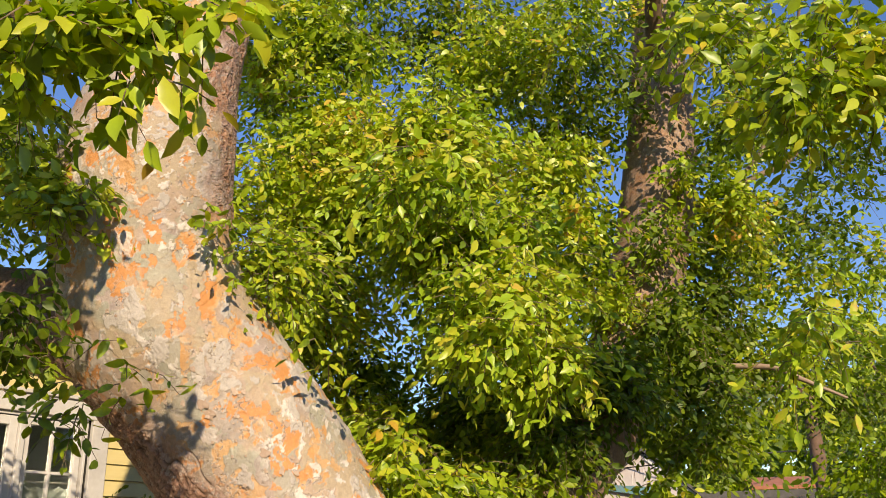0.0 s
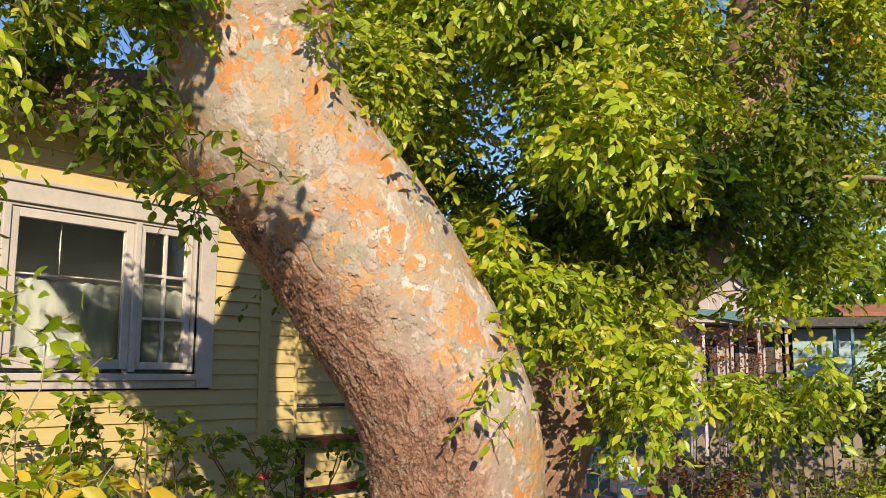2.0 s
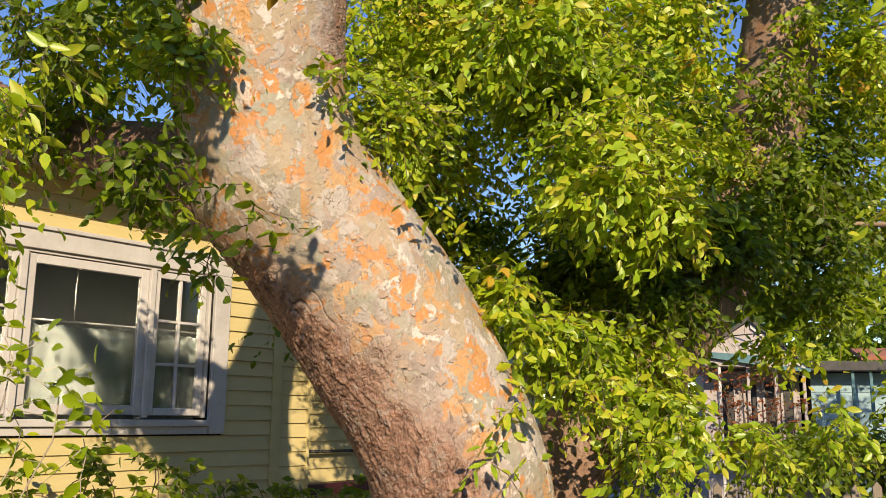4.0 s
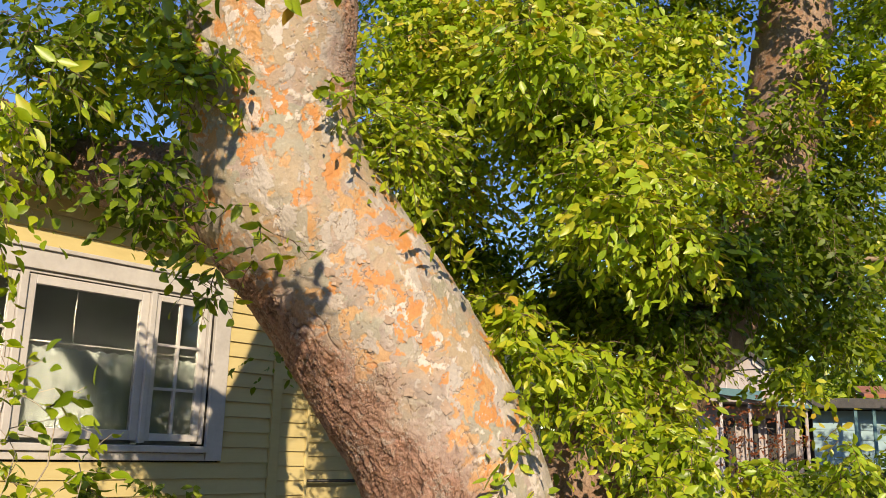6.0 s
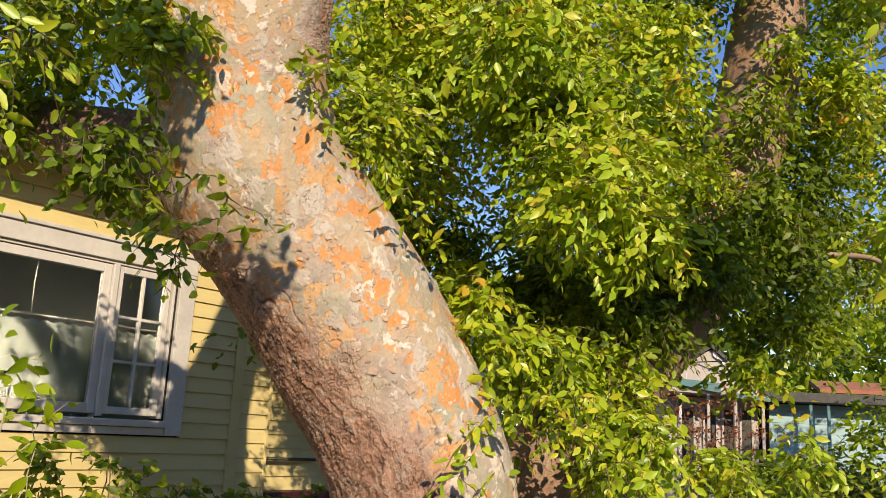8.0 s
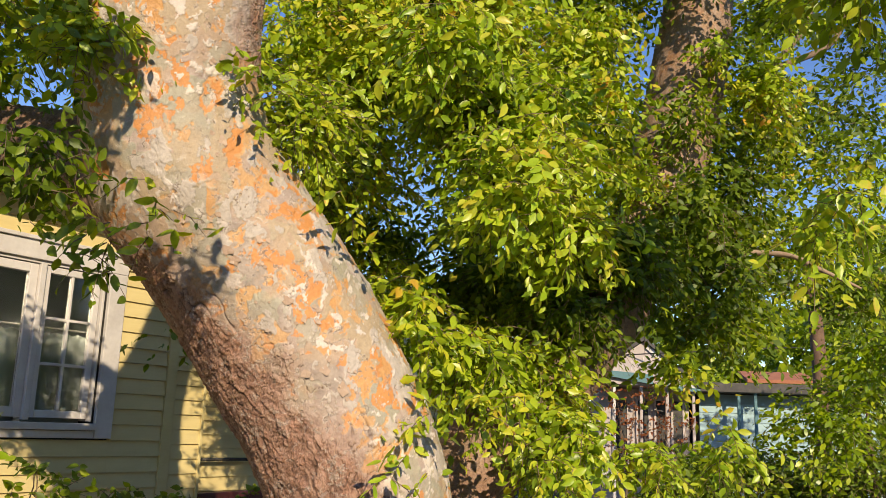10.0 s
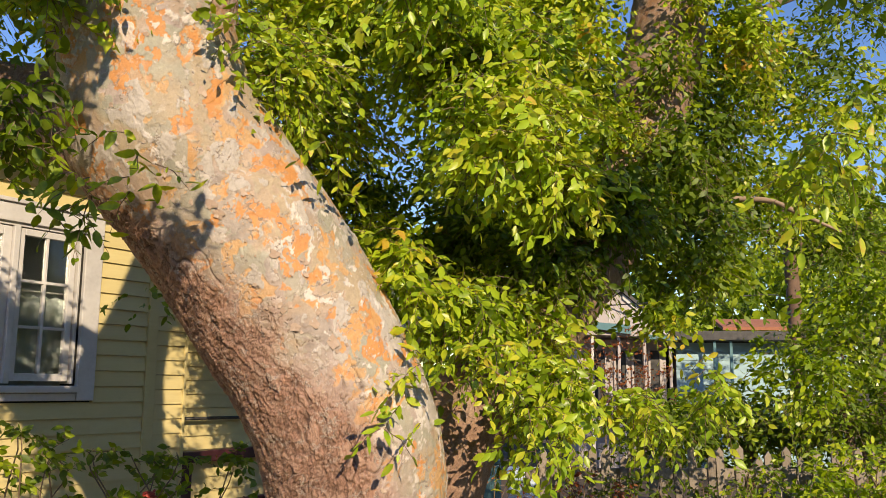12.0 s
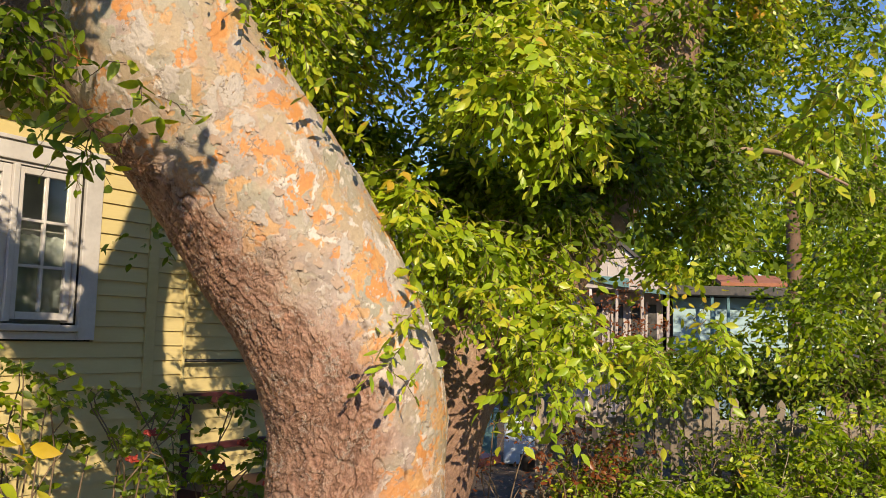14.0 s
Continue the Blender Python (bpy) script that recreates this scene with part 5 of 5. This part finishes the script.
# bushes before the fence
for k, (x, y, h, s, m) in enumerate(((1.05, 6.2, 0.60, 0.30, LEAF_SHRUB), (1.45, 6.1, 0.62, 0.34, LEAF_SHRUB), (1.9, 6.0, 0.60, 0.36, LEAF_SHRUB), (2.3, 6.2, 0.80, 0.34, LEAF_SHRUB), (2.7, 6.0, 0.92, 0.38, LEAF_SHRUB),
                                     (3.15, 6.0, 0.85, 0.40, LEAF_SHRUB), (2.5, 5.3, 0.66, 0.36, LEAF), (2.9, 5.1, 0.70, 0.4, LEAF), (1.6, 5.5, 0.45, 0.35, LEAF_SHRUB), (2.1, 5.4, 0.48, 0.35, LEAF_SHRUB), (3.5, 6.3, 1.0, 0.4, LEAF_SHRUB),
                                     (2.5, 6.45, 1.02, 0.30, LEAF_SHRUB), (2.95, 6.4, 1.12, 0.34, LEAF_SHRUB), (3.35, 6.5, 1.05, 0.34, LEAF_SHRUB), (1.25, 5.6, 0.42, 0.3, LEAF_RED), (1.75, 5.9, 0.5, 0.3, LEAF_SHRUB))):
    shrub("garden_bush", "leafy green bush in front of the picket fence", "bush", (x, y, 0), h, s, 14, (LEAF, m, LEAF_SHRUB)[k % 3], 30 + k, 0.056, 9, 0.17, 6, 0.5, PALE_TWIG if k % 2 else TWIG, 0.62, group="bushes along the fence")
shrub("russet_bush", "twiggy bush with russet leaves behind the elm", "bush", (0.85, 6.1, 0), 0.90, 0.32, 9, LEAF_RED, 50, 0.04, 6, 0.15, 5)
shrub("russet_bush", "twiggy bush with russet leaves behind the elm", "bush", (1.2, 6.45, 0), 0.98, 0.3, 9, LEAF_RED, 51, 0.04, 7, 0.15, 5)
for k, (x, y, h) in enumerate(((1.02, 6.35, 0.92), (1.42, 6.4, 0.98), (1.85, 6.42, 0.9), (2.2, 6.45, 0.95))):
    shrub("garden_bush", "twiggy dark bush half hiding the picket fence", "bush", (x, y, 0), h, 0.28, 12, LEAF_DARK_SHADED, 80 + k, 0.042, 6, 0.16, 5, 0.5, TWIG, 0.7, group="bushes along the fence")
shrub("vine", "russet vine climbing the gabled porch", "vine", (2.9, 15.3, 0), 2.6, 0.55, 9, LEAF_RED, 52, 0.06, 7, 0.3, 6, 0.5)
shrub("vine", "russet vine climbing the gabled porch", "vine", (3.6, 15.25, 0), 2.4, 0.45, 9, LEAF_RED, 53, 0.06, 7, 0.3, 6, 0.5)


def small_tree(name, label, base, rows, masses, material, size, seed):
    ob = empty(name, pose(*base), label, "tree")
    tube("trunk", rows, LIMB_BARK, ob, 10, 24, 0.1, seed)
    for k, (c, r, n) in enumerate(masses):
        mid = (Vector(rows[-2][:3]) + Vector(c)) / 2
        tube("limb", [(*rows[-2][:3], rows[-2][3] * 0.6), (*mid, rows[-1][3] * 0.7), (*c, 0.008)], LIMB_BARK, ob, 6, 10)
        clump(ob, c, r, n, material, size=size, length=0.45, leaves=11, droop=0.5, seed=seed * 10 + k)
    return ob


small_tree("garden_tree", "small dark leafy tree behind the picket fence", (2.9, 8.6, 0), [(0, 0, 0, 0.09), (0.05, 0, 0.6, 0.08), (0, 0, 1.0, 0.06)],
           [((-0.7, 0, 1.15), (0.5, 0.5, 0.30), 240), ((0.0, 0, 1.25), (0.5, 0.5, 0.32), 264), ((0.7, 0.1, 1.2), (0.5, 0.5, 0.3), 240)], LEAF_DARK_SHADED, 0.06, 5)
small_tree("garden_tree", "leafy young tree close behind the picket fence", (3.5, 7.8, 0), [(0, 0, 0, 0.05), (0.03, 0, 0.8, 0.045), (0, 0, 1.6, 0.03)],
           [((-0.3, 0, 1.3), (0.4, 0.4, 0.25), 180), ((0.4, 0, 1.4), (0.45, 0.4, 0.3), 204), ((0.0, 0, 1.95), (0.5, 0.4, 0.3), 180), ((0.8, 0.1, 2.0), (0.45, 0.4, 0.35), 180)], LEAF_DARK_SHADED, 0.055, 8)
small_tree("garden_tree", "open leafy tree beyond the fence against the sky", (6.0, 10.5, 0), [(0, 0, 0, 0.08), (0.1, 0, 1.6, 0.07), (0.0, 0, 2.8, 0.05), (0.1, 0, 3.8, 0.03)],
           [((-1.0, 0, 2.3), (0.6, 0.6, 0.4), 108), ((-0.9, 0, 3.3), (0.7, 0.6, 0.5), 156), ((0.4, 0, 2.6), (0.8, 0.6, 0.6), 192), ((0.3, 0, 3.9), (0.8, 0.6, 0.6), 192), ((0.9, 0, 1.7), (0.7, 0.6, 0.4), 156)], LEAF_SHRUB, 0.06, 6)
small_tree("garden_tree", "tall leafy tree behind the houses", (9.5, 19.0, 0), [(0, 0, 0, 0.12), (0.1, 0, 2.5, 0.10), (0.0, 0, 4.5, 0.07), (0.1, 0, 6.0, 0.04)],
           [((-1.8, 0, 4.2), (1.2, 0.8, 0.9), 240), ((0.2, 0, 4.6), (1.3, 0.8, 1.0), 264), ((-0.8, 0, 6.0), (1.2, 0.8, 0.9), 216), ((2.0, 0, 4.0), (1.2, 0.8, 0.9), 216)], LEAF_SHRUB, 0.10, 7)
small_tree("garden_tree", "slender dark-stemmed tree beyond the picket fence", (3.84, 9.6, 0), [(0.05, 0, 0, 0.09), (0.02, 0, 1.2, 0.08), (0, 0, 2.58, 0.075), (-0.04, 0, 3.20, 0.06), (-0.14, 0, 3.90, 0.04)],
           [((-0.5, 0, 3.3), (0.4, 0.4, 0.3), 70), ((0.5, 0, 2.9), (0.4, 0.4, 0.3), 70), ((0.3, 0, 3.8), (0.5, 0.4, 0.3), 80)], LEAF_SHRUB, 0.055, 12)
small_tree("garden_tree", "round leafy tree behind the blue house", (6.5, 21.0, 0), [(0, 0, 0, 0.10), (0.05, 0, 1.2, 0.09), (0, 0, 2.2, 0.06)],
           [((-0.9, 0, 2.7), (0.7, 0.6, 0.5), 180), ((0.1, 0, 3.1), (0.8, 0.6, 0.6), 216), ((1.0, 0.1, 2.8), (0.8, 0.6, 0.5), 192)], LEAF_SHRUB, 0.09, 9)


# fallen leaves
def litter():
    rng = np.random.default_rng(9)
    n = 5000
    p = np.stack([rng.uniform(-3, 5, n), rng.uniform(1.5, 11, n), np.full(n, 0.03)], 1)
    p[:, 2] += rng.uniform(0, 0.02, n)
    a = rng.normal(size=(n, 3)) * (1, 1, 0.15)
    v, f = leaf_arrays(p, a, np.array((0, 0, 1.0)) + rng.normal(0, 0.2, (n, 3)), 0.06 * rng.uniform(0.6, 1.3, n), far=True)
    ob = new("fallen_leaves", fast_mesh("fallen_leaves", v, f, LITTER))
    tagged(ob, "brown fallen leaves scattered on the soil", "leaves", kind="stuff")


litter()
tube("service_cable", [(0.45, -0.02, 2.95, 0.010), (-0.6, -1.2, 2.72, 0.010), (-3.0, -2.5, 2.9, 0.010)], DARK_METAL, gable, 6, 20, label="thin dark cable")
tube("service_cable", [(0.45, -0.02, 2.95, 0.010), (1.6, -0.6, 2.98, 0.010), (3.2, -0.4, 3.1, 0.010), (4.2, 3.0, 3.3, 0.010)], DARK_METAL, gable, 6, 20, label="thin dark cable")


# woods along the horizon
def woods():
    rng = np.random.default_rng(3)
    n = 40000
    a = rng.uniform(-math.pi, math.pi, n)
    r = rng.uniform(30, 42, n)
    top = 6.0 + 1.6 * np.sin(5 * a) + 1.1 * np.sin(13 * a + 1) + 0.8 * np.sin(31 * a)
    z = top * rng.uniform(0, 1, n) ** 0.7
    p = np.stack([r * np.sin(a), r * np.cos(a), z], 1)
    v, f = leaf_arrays(p, rng.normal(size=(n, 3)), rng.normal(size=(n, 3)), rng.uniform(0.35, 0.75, n), 1.2, True)
    ob = new("far_woods", fast_mesh("far_woods", v, f, LEAF_DARK_SHADED))
    tagged(ob, "dark green trees all along the horizon", "woods", kind="stuff")


woods()
